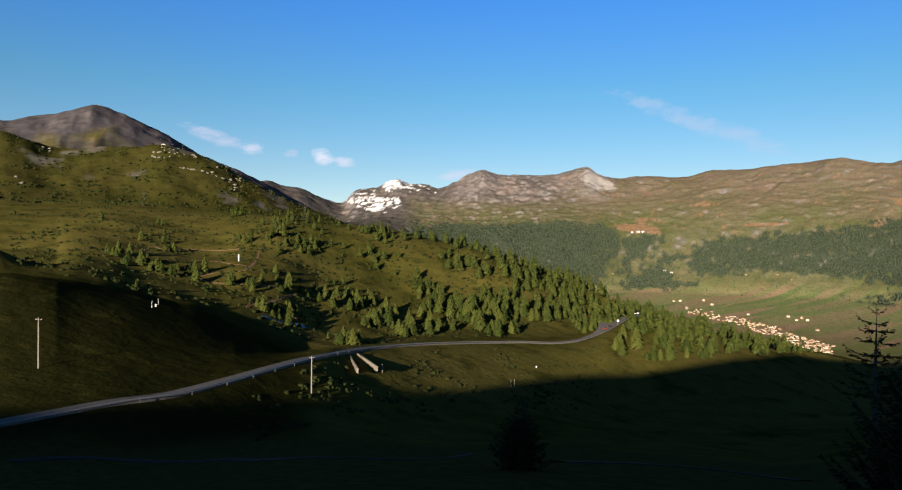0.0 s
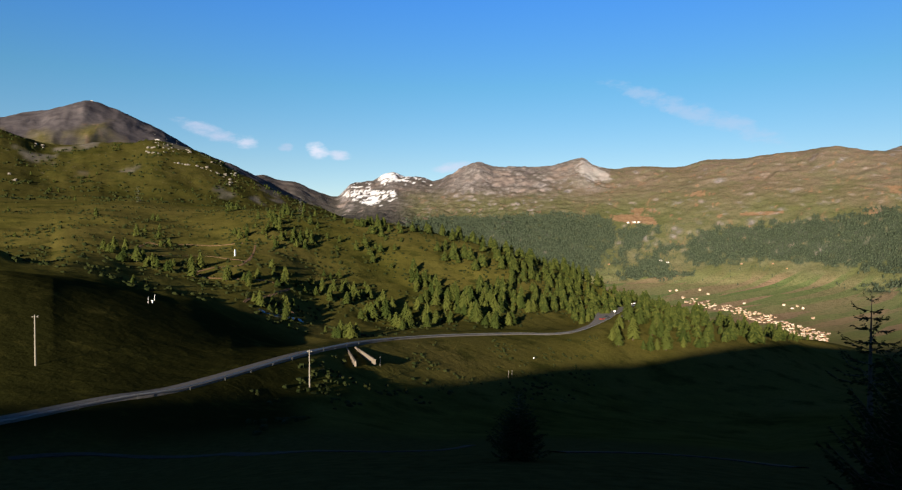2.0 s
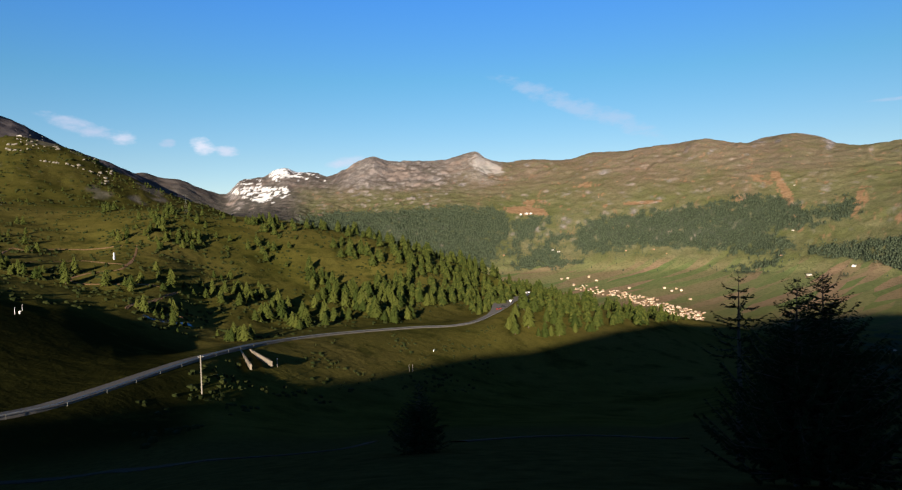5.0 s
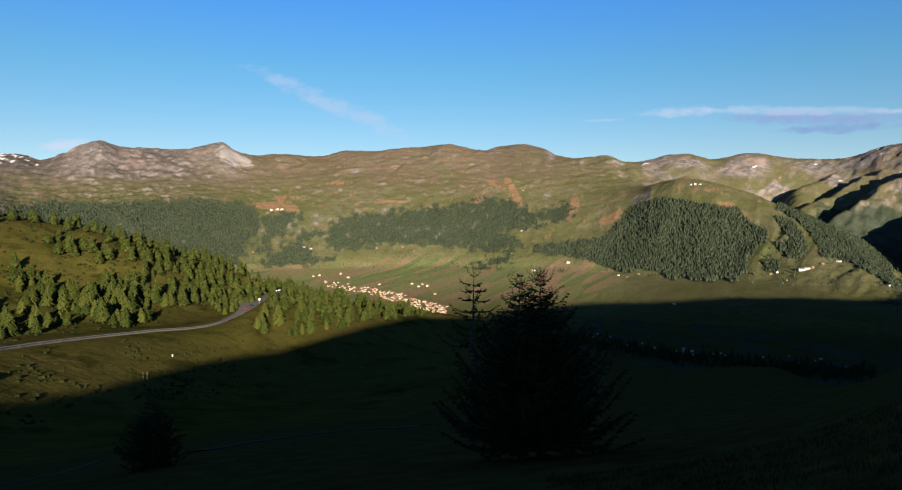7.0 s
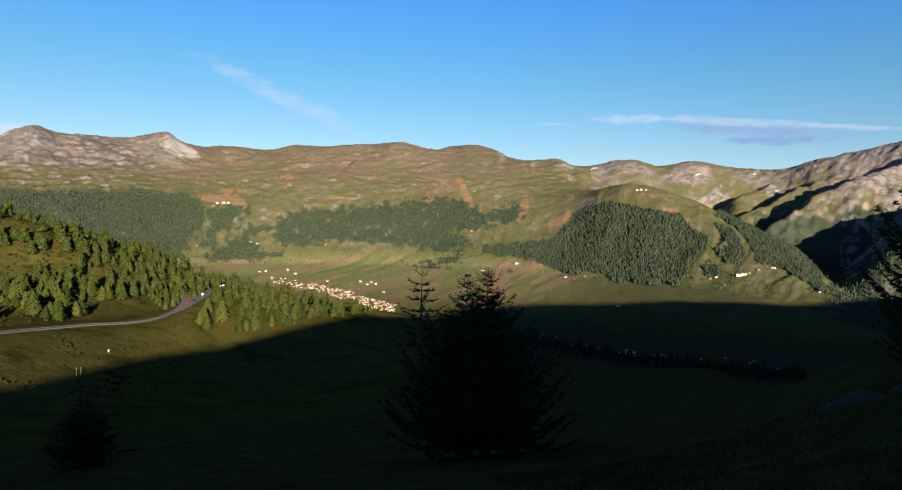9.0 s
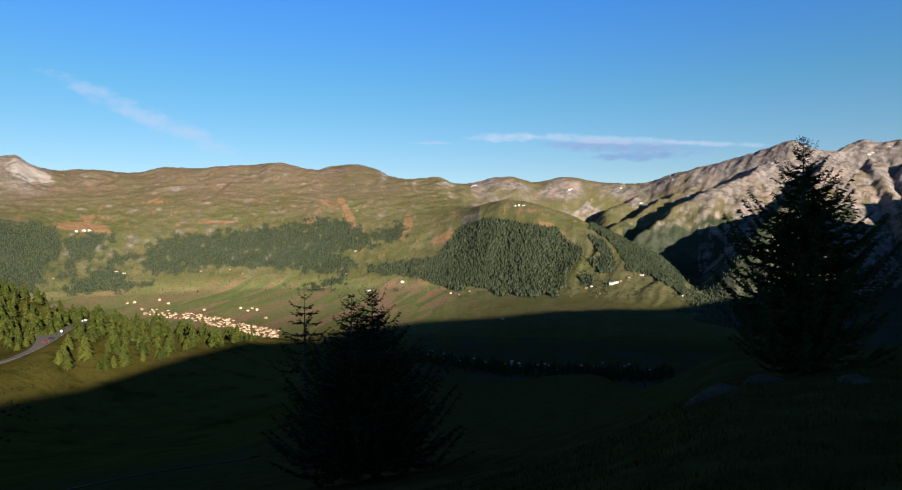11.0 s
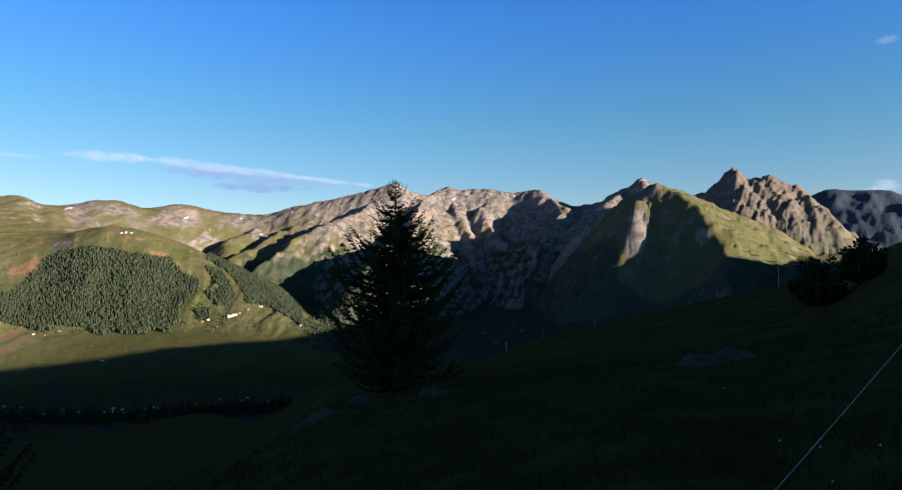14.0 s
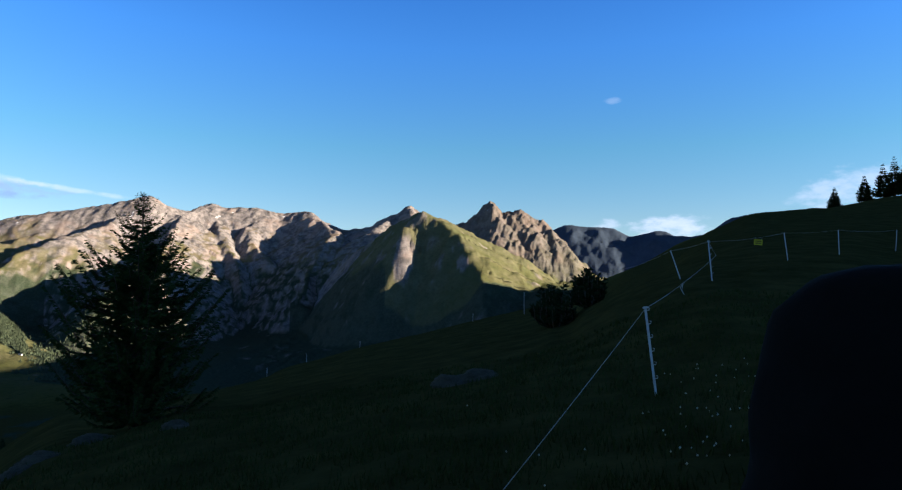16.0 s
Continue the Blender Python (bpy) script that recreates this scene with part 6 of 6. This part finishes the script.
def build_houses():
    rng, used = random.Random(21), set()
    town = [house(6.5, 8, 7, WALL, ROOF, "cream plastered house with a gabled roof in the sunlit village", "houses of the sunlit village"),
            house(8, 10, 9, WALL, ROOF, "tall cream guesthouse with a brown roof in the sunlit village", "houses of the sunlit village"),
            house(5.5, 6.5, 6, LOG, ROOF, "timber-clad chalet in the sunlit village", "houses of the sunlit village"),
            house(10, 8, 6.5, WALL, ROOF, "wide white-walled hotel in the sunlit village", "houses of the sunlit village", .25)]
    line_pts = [-20.75, -5.68, -22.55, -6.01, -25.03, -6.51, -27.53, -7.14, -29.80, -7.86, -31.32, -8.37]
    spots = []
    while len(spots) < 285:
        k = rng.random() ** .8 * 5
        i = min(int(k), 4)
        u = k - i
        a = line_pts[2 * i] * (1 - u) + line_pts[2 * i + 2] * u + rng.uniform(-.25, .25)
        e = line_pts[2 * i + 1] * (1 - u) + line_pts[2 * i + 3] * u + rng.uniform(-1, 1) * (.22 + .06 * k) - .08
        p = seen_spot(a, e, 1000, 2300)
        if all((p - q).length > 4.6 for q in spots[-80:]):
            spots.append(p)
            place(town[rng.choice((0, 0, 0, 1, 2, 2, 3))], used, p, rng.choice((20, 110, 35, 125, 60)) + rng.uniform(-12, 12), rng.uniform(.22, .38), 1.2, .85)
    for a, e in ((-25.53, -5.97), (-22.17, -5.02), (-22.81, -5.33), (-20.36, -5.13), (-19.88, -5.17), (-28.34, -5.95), (-29.30, -6.01), (-29.66, -6.16), (-28.95, -6.20), (-30.36, -6.86)):
        place(town[rng.choice((0, 1, 3))], used, seen_spot(a, e, 1000, 2400), rng.uniform(0, 180), .5)
    shade = [house(6, 8, 7, WALL, ROOF, "pale house in the shaded valley hamlet", "houses of the shaded hamlet"), house(8, 7, 6, HUT, STEEL, "pale house with a metal roof in the shaded valley hamlet", "houses of the shaded hamlet", .2)]
    pts = [-42.07, -10.04, -46.13, -10.61, -50.92, -11.12, -52.87, -11.46, -56.85, -11.27, -64.35, -11.18]
    for _ in range(30):
        k = rng.random() * 5
        i = min(int(k), 4)
        u = k - i
        a = pts[2 * i] * (1 - u) + pts[2 * i + 2] * u
        e = pts[2 * i + 1] * (1 - u) + pts[2 * i + 3] * u + rng.gauss(0, .22)
        place(rng.choice(shade), used, seen_spot(a, e, 700, 1300), rng.uniform(0, 180), rng.uniform(.16, .32))
    farm = [house(6, 9, 5, LOG, ROOF, "timber mountain chalet on the far slope", "chalets on the far slope"), house(8, 12, 6, HUT, STEEL, "white mountain hut with a pale roof on the far slope", "huts on the far slope", .2)]
    for a, e, k, s in ((-51.84, 2.47, 1, 1.2), (-52.19, 2.51, 1, 1.3), (-52.58, 2.50, 1, 1.0), (-57.90, -4.66, 0, 1.2), (-58.31, -4.51, 1, 1.0), (-60.02, -4.27, 1, 1.8),
                       (-60.37, -4.17, 1, 1.6), (-60.75, -4.06, 0, 1.4), (-61.44, -3.73, 0, 1.0), (-62.49, -3.52, 1, 1.2), (-59.04, -5.11, 0, .8), (-50.70, -7.36, 1, .8), (-65.67, -5.17, 1, .9),
                       (-39.02, -4.79, 1, 1.3), (-41.98, -4.07, 1, 1.5), (-46.18, -5.09, 1, .8), (-47.82, -4.96, 0, .9), (-49.99, -4.76, 0, .8), (-46.89, -5.22, 0, .7), (-37.12, -3.30, 0, 1.0),
                       (-37.96, -1.34, 1, .8), (-38.06, 2.15, 1, .7), (-37.85, 4.38, 0, .8), (-19.66, -2.80, 1, 1.0), (-19.14, -2.65, 1, 1.0), (-14.93, -3.02, 0, 1.0), (-16.47, 0.50, 1, 1.3),
                       (-16.94, 0.55, 1, 1.6), (-17.37, 0.55, 1, 1.4), (-23.12, 1.78, 0, .7), (-25.31, -2.81, 0, .9), (-27.56, -2.73, 0, .9), (-28.56, -3.09, 0, .8), (-67.13, -3.09, 1, 1.0), (-65.64, -5.05, 1, .8)):
        place(farm[k], used, seen_spot(a, e, 1300, 3000), rng.uniform(0, 180), s * .48)
    for a, e, r, s in ((27.35, 9.51, 2000, .5), (29.56, 8.74, 2000, .42), (22.76, 6.93, 1130, .34)):
        h = copy_thing(farm[1], Matrix.Translation(at(a, r - 4)) @ pose(0, 0, 0, 0, 0, 30) @ Matrix.Diagonal((s, s, s, 1)) @ Matrix.Diagonal([1 / k for k in farm[1].scale] + [1]))
        tagged(h, "white mountain hut standing on the ridge", "hut", "huts on the ridge")


build_houses()


# ---- the shaded meadow round the standpoint ----
def twig_tree(rng, height, width, whorls, limbs, twigs, lift=.15, profile=.8, base=.05, twig=.34, ragged=.35, knee=1.0):
    """Limb bars and needle sprays of a tree seen close by."""
    lv, lf, nv, nf = [], [], [], []
    for w in range(whorls):
        f = (w + rng.uniform(.2, .8)) / whorls
        z0 = height * (base + (1 - base) * f)
        reach = width * min(1, (1 - f) / knee) ** profile * min(1, .86 + f * 3) + .07
        n = max(3, round(limbs * (1 - .4 * f)))
        turn = rng.uniform(0, 6.28)
        for k in range(n):
            a = turn + 6.283 * k / n + rng.uniform(-.35, .35)
            ln = reach * rng.uniform(1 - ragged, 1.15)
            d, s = Vector((math.cos(a), math.sin(a), 0)), Vector((-math.sin(a), math.cos(a), 0))
            tip_up = lift * ln * rng.uniform(.3, 1.6) + (ln * .9 if f > .9 else 0)
            pts = [Vector((0, 0, z0)), d * ln * .35 + Vector((0, 0, z0 - .10 * ln + .3 * tip_up)), d * ln * .7 + Vector((0, 0, z0 - .10 * ln + .45 * tip_up)), d * ln + Vector((0, 0, z0 + tip_up * .9))]
            v, fc = tube(pts, [.006 + .012 * ln, .010 * ln + .004, .006 * ln + .003, .003], 4)
            i = len(lv)
            lv += v
            lf += [tuple(q + i for q in g) for g in fc]
            count = max(5, int(twigs * ln / width))
            for q in range(count):
                t = .12 + .88 * (q + rng.random()) / count
                seg = min(int(t * 3), 2)
                p = pts[seg].lerp(pts[seg + 1], t * 3 - seg)
                side = rng.choice((-1, 1))
                along_limb = rng.uniform(.35, 1.0)
                dd = (d * along_limb + s * side * rng.uniform(.3, 1.1) + Vector((0, 0, rng.uniform(-.55, .35)))).normalized()
                L = twig * rng.uniform(.5, 1.2) * (1.1 - .5 * t) * min(1, .3 + 1.1 * reach / width)
                wv = dd.cross(Vector((rng.uniform(-.4, .4), rng.uniform(-.4, .4), 1))).normalized() * L * .16
                up = wv.cross(dd).normalized() * L * .14
                j = len(nv)
                e = p + dd * L
                m = p + dd * L * .5
                nv += [p, m + wv, m - wv, e, m + up, m - up]
                nf += [(j, j + 1, j + 3), (j, j + 3, j + 2), (j, j + 4, j + 3), (j, j + 3, j + 5)]
    return lv, lf, nv, nf


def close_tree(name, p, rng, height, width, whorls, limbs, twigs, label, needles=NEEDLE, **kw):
    t = thing(name, Matrix.Translation(p) @ pose(0, 0, 0, 0, 0, rng.uniform(0, 360)), label, "tree")
    pts = [(0, 0, -1.0), (0, 0, height * .3), (.03, .02, height * .7), (0, 0, height * 1.015)]
    v, f = tube(pts, [height * .024, height * .018, height * .008, .006], 10)
    data_part("trunk", v, f, BARK, t, smooth_faces=True)
    lv, lf, nv, nf = twig_tree(rng, height, width, whorls, limbs, twigs, **kw)
    tagged(data_part("limb", lv, lf, BARK, t), kind="stuff")
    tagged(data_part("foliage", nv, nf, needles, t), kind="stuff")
    return t


def tree_to(az, el_top, r):
    """Foot and height of a tree at az, r whose top is seen at el_top."""
    p = at(az, r)
    return p, r * math.tan(radians(el_top)) - p.z


rng5 = random.Random(17)
p, h = tree_to(-73.9, 6.95, 21)
close_tree("larch_tree", p, rng5, h, 2.0, 46, 10, 96, "tall dark larch standing at the meadow edge", LUSH, lift=.6, profile=1.0, base=.0, twig=.25, ragged=.5, knee=.56)
p, h = tree_to(-39.45, -4.75, 28.6)
close_tree("spruce_tree", p, rng5, h, 4.2, 38, 12, 90, "dark bushy spruce on the shaded slope", lift=.5, profile=.84, twig=.40, ragged=.5)
p, h = tree_to(-37.7, -5.1, 27.4)
close_tree("spruce_tree", p, rng5, h, 3.4, 30, 11, 70, "smaller dark spruce leaning against its neighbour", lift=.55, profile=.82, twig=.38, ragged=.5)
p, h = tree_to(-33.75, -4.8, 38.6)
close_tree("larch_tree", p, rng5, h, 1.75, 9, 5, 48, "thin sparse young larch with bare lower trunk", lift=.4, profile=.5, base=.55, twig=.30, ragged=.3)
p, h = tree_to(-7.2, -13.8, 44)
close_tree("spruce_tree", p, rng5, max(h, 3.5), 2.2, 22, 10, 40, "dark young spruce in the shaded hollow", lift=.3, profile=.75, twig=.4)
for az, el, r, w in ((-129.09, 7.88, 190, 1.7), (-131.04, 8.64, 188, 1.9), (-132.21, 9.43, 186, 2.4), (-132.92, 9.86, 184, 2.8), (-133.46, 9.23, 187, 2.8)):
    p, h = tree_to(az, el, r)
    close_tree("spruce_tree", p, rng5, h + .4, w, 18, 9, 30, "dark spruce on the crest of the pasture", lift=.1, profile=.9, twig=.9)


def dwarf_pine(p, rng, width, height):
    t = thing("mountain_pine", Matrix.Translation(p), "low dark mountain pine bush in the pasture", "bush")
    lv, lf, nv, nf = [], [], [], []
    for _ in range(46):
        a, reach = rng.uniform(0, 6.28), width * rng.uniform(.1, 1.0)
        top = height * rng.uniform(.45, 1.05) * (1 - .35 * (reach / width) ** 2)
        d = Vector((math.cos(a), math.sin(a), 0))
        pts = [d * reach * .5, d * reach * .95 + Vector((0, 0, top * .4)), d * reach + Vector((0, 0, top))]
        v, f = tube(pts, [.05, .035, .012], 4)
        i = len(lv)
        lv += v
        lf += [tuple(q + i for q in g) for g in f]
        for q in range(60):
            u = rng.random()
            b = pts[0].lerp(pts[1], u * 2) if u < .5 else pts[1].lerp(pts[2], u * 2 - 1)
            dd = Vector((rng.uniform(-1, 1), rng.uniform(-1, 1), rng.uniform(-.2, 1))).normalized()
            L = rng.uniform(.14, .32)
            wv = dd.orthogonal().normalized() * L * .22
            j = len(nv)
            nv += [b, b + dd * L * .5 + wv, b + dd * L * .5 - wv, b + dd * L]
            nf += [(j, j + 1, j + 3), (j, j + 3, j + 2)]
    data_part("wood", lv, lf, BARK, t)
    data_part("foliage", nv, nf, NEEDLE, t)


dwarf_pine(at(-107.6, 30), rng5, 1.25, 1.9)
dwarf_pine(at(-110.3, 31), rng5, .8, 1.7)


# ---- pasture fence ----
def fence_post(foot, top, hooks=True):
    """A post from its foot in the grass to its top, both in metres."""
    foot, top = Vector(foot), Vector(top)
    az = math.degrees(math.atan2(-foot.x, foot.y))
    foot.z = min(foot.z, ground(az, math.hypot(foot.x, foot.y)))
    turn = (top - foot).to_track_quat("Z", "X").to_matrix().to_4x4()
    t = thing("fence_post", Matrix.Translation(foot) @ turn, "white plastic electric fence post in the grass", "fence post", "pasture fence posts")
    H = (top - foot).length
    bm = bmesh.new()
    box(bm, 0, 0, H * .5 - .1, .034, .022, H + .2, bevel=.006)
    box(bm, 0, .012, H * .5, .012, .026, H * .98)
    part("shaft", bm, PLASTIC, t)
    if hooks:
        for k in range(6):
            z = H * (.20 + .155 * k)
            v, f = tube([(.012, 0, z), (.045, 0, z + .004), (.055, 0, z + .03), (.035, 0, z + .045)], [.008, .008, .007, .005], 6)
            data_part("hook", v, f, PLASTIC, t)
        bm = bmesh.new()
        box(bm, .0, 0, H + .012, .075, .04, .03, bevel=.008)
        part("head", bm, PLASTIC, t)
    return top


def cord(name, pts, radius, label, sag=.02):
    path = []
    for a, b in zip(pts[:-1], pts[1:]):
        n = 12
        for k in range(n):
            u = k / n
            path.append(a.lerp(b, u) - Vector((0, 0, 4 * u * (1 - u) * sag * (b - a).length)))
    path.append(pts[-1])
    v, f = tube(path, [radius] * len(path), 6)
    return tagged(data_part(name, v, f, ROPE), label, "rope")


post_a = fence_post((9.03, -4.24, -1.40), (9.09, -4.12, -0.23))
post_b = fence_post((18.86, -10.86, 0.41), (18.91, -10.78, 1.55))
lean_post = fence_post((22.56, -11.83, 0.44), (22.72, -11.52, 1.50), hooks=False)
post_c = fence_post((23.40, -16.69, 1.23), (23.47, -16.59, 2.34), hooks=False)
post_d = fence_post((25.61, -20.70, 1.64), (25.62, -20.69, 2.75), hooks=False)
post_e = fence_post((30.15, -27.65, 2.23), (30.10, -27.71, 3.33), hooks=False)
far_posts = []
for a, e, r in ((-105.01, -0.17, 62), (-100.63, -2.08, 84), (-90.95, -4.50, 74), (-86.52, -5.55, 68), (-83.40, -6.65, 46)):
    far_posts.append(fence_post(at(a, r), below(a, e, r), hooks=False))
knot = Vector((13.27, -6.92, 0.19))
turn = Vector((18.09, -10.54, 1.08))
low = Vector((3.5, 0.23, -2.10))
lowest = low + (low - post_a) * .06
cord("fence_rope", [lowest, low, post_a, knot, turn, post_b], .0042, "pale electric fence rope strung between the posts", .004)
cord("fence_wire", [post_b, lean_post, below(-112.55, 1.78, 40.0), far_posts[0]], .0035, "thin fence wire running across the pasture", .01)
cord("fence_wire", [post_b, post_c, post_d, post_e], .0035, "thin fence wire running across the pasture", .01)
for k in range(2):
    d = Vector((.05 - .1 * k, 0, -.16 - .08 * k))
    cord("rope_end", [knot, knot + d * .6 + Vector((.04, .02, 0)), knot + d], .007, "loose knotted end of the fence rope", .05)
t = thing("peg", Matrix.Translation(lowest - Vector((0, 0, .05))), "small white tent peg holding the rope", "peg")
v, f = tube([(0, 0, -.6), (0, 0, .05)], [.014, .014], 8)
data_part("shaft", v, f, PLASTIC, t)
v, f = tube([(0, 0, .05), (.03, 0, .07), (.05, 0, .04)], [.012, .012, .01], 6)
data_part("hook", v, f, PLASTIC, t)

sp = Vector((21.20, -13.97, 1.76))
t = thing("warning_sign", Matrix.Translation(sp) @ pose(0, 0, 0, 0, -6, -124 + 180), "small yellow warning sign hanging on the fence wire", "sign")
bm = bmesh.new()
box(bm, 0, 0, 0, .27, .012, .19, bevel=.004)
part("plate", bm, YELLOW, t)
for z in (.035, -.035):
    bm = bmesh.new()
    box(bm, 0, 0, z, .19, .018, .03)
    part("print_bar", bm, BLACK, t)
for x in (-.1, .1):
    v, f = tube([(x, 0, .08), (x, 0, .16)], [.006, .006], 6)
    data_part("clip", v, f, STEEL, t)

# ---- rocks in the grass ----
boulder(at(-68.4, 17.0, -.12), .55, 12, "dull grey rock lying in the grass", NEAR_STONE, "boulder", .4)
boulder(at(-67.2, 16.4, -.12), .45, 15, "dull grey rock lying in the grass", NEAR_STONE, "boulder", .4)
boulder(at(-71.5, 18.6, -.1), .6, 23, "dull grey rock lying in the grass", NEAR_STONE, "boulder", .4)
boulder(at(-98.9, 15.0, -.05), .45, 31, "dull grey rock lying in the grass", NEAR_STONE, "boulder", .5)
boulder(at(-101.3, 15.2, -.05), .55, 37, "dull grey rock lying in the grass", NEAR_STONE, "boulder", .35)
boulder(at(-77, 16.5, -.05), .35, 41, "dull grey rock lying in the grass", NEAR_STONE, "boulder", .5)
bm = bmesh.new()
bmesh.ops.create_cube(bm, size=2.0)
bmesh.ops.subdivide_edges(bm, edges=bm.edges[:], cuts=23, use_grid_fill=True)
noise.seed_set(8)
for v in bm.verts:
    c = v.co.copy()
    c = c / (abs(c.x) ** 7 + abs(c.y) ** 7 + abs(c.z) ** 7) ** (1 / 7)
    c *= 1 + .05 * noise.fractal(c * 1.5, 1.0, 2.0, 4)
    flare = 1.06 - .10 * c.z
    v.co = Vector((c.x * 1.36 * flare, c.y * 1.2 * flare, c.z * .99))
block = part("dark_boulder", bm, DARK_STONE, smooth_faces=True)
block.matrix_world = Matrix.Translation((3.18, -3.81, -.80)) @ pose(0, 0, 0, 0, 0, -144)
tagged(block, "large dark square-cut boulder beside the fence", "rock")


# ---- grass and flowers ----
def meadow():
    rng = np.random.RandomState(9)
    n = 84000
    az = rng.uniform(-134, -40, n)
    r = 2.4 + 17 * rng.rand(n) ** 1.35
    clump = fbm(np.sin(np.radians(az)) * r * 1.1, np.cos(np.radians(az)) * r * 1.1, 3, 14)
    keep = clump > rng.uniform(-.6, .45, n)
    az, r = az[keep], r[keep]
    j = np.argmin(np.abs(AZ[None, :] - az[:, None]), 1)
    h = np.array([np.interp(rr, GRID_R[:, jj], GRID_H[:, jj]) for rr, jj in zip(r, j)])
    x, y, m = -np.sin(np.radians(az)) * r, np.cos(np.radians(az)) * r, len(r)
    t, tall = rng.rand(m) * 6.28, rng.uniform(.03, .13, m)
    w = .004 + .0007 * r
    lean = rng.uniform(-.5, .5, (m, 2)) * tall[:, None]
    v = np.stack([np.stack([x - np.cos(t) * w, y - np.sin(t) * w, h - .02], -1), np.stack([x + np.cos(t) * w, y + np.sin(t) * w, h - .02], -1),
                  np.stack([x + lean[:, 0], y + lean[:, 1], h + tall], -1)], 1).reshape(-1, 3)
    faces = [(3 * k, 3 * k + 1, 3 * k + 2) for k in range(m)]
    tagged(data_part("meadow_grass", v.tolist(), faces, GRASS), "short dark alpine grass of the shaded pasture", "grass", kind="stuff")
    verts, fs = [], []
    rr = random.Random(6)
    for _ in range(60):
        a, q = rr.gauss(-119, 2.0), rr.uniform(6.0, 11.5)
        if rr.random() < .25:
            a, q = rr.uniform(-123, -100), rr.uniform(5, 12)
        p = at(a, q, rr.uniform(.06, .14))
        s, k = rr.uniform(.007, .014), len(verts)
        verts += [p + Vector((s, 0, 0)), p + Vector((0, s, 0)), p - Vector((s, 0, 0)), p - Vector((0, s, 0)), p + Vector((0, 0, s * 1.2)), p - Vector((0, 0, s))]
        fs += [(k, k + 1, k + 4), (k + 1, k + 2, k + 4), (k + 2, k + 3, k + 4), (k + 3, k, k + 4), (k + 1, k, k + 5), (k + 2, k + 1, k + 5), (k + 3, k + 2, k + 5), (k, k + 3, k + 5)]
    tagged(data_part("clover_flowers", verts, fs, PETAL), "small white clover flowers in the grass", "flowers", kind="stuff")


meadow()
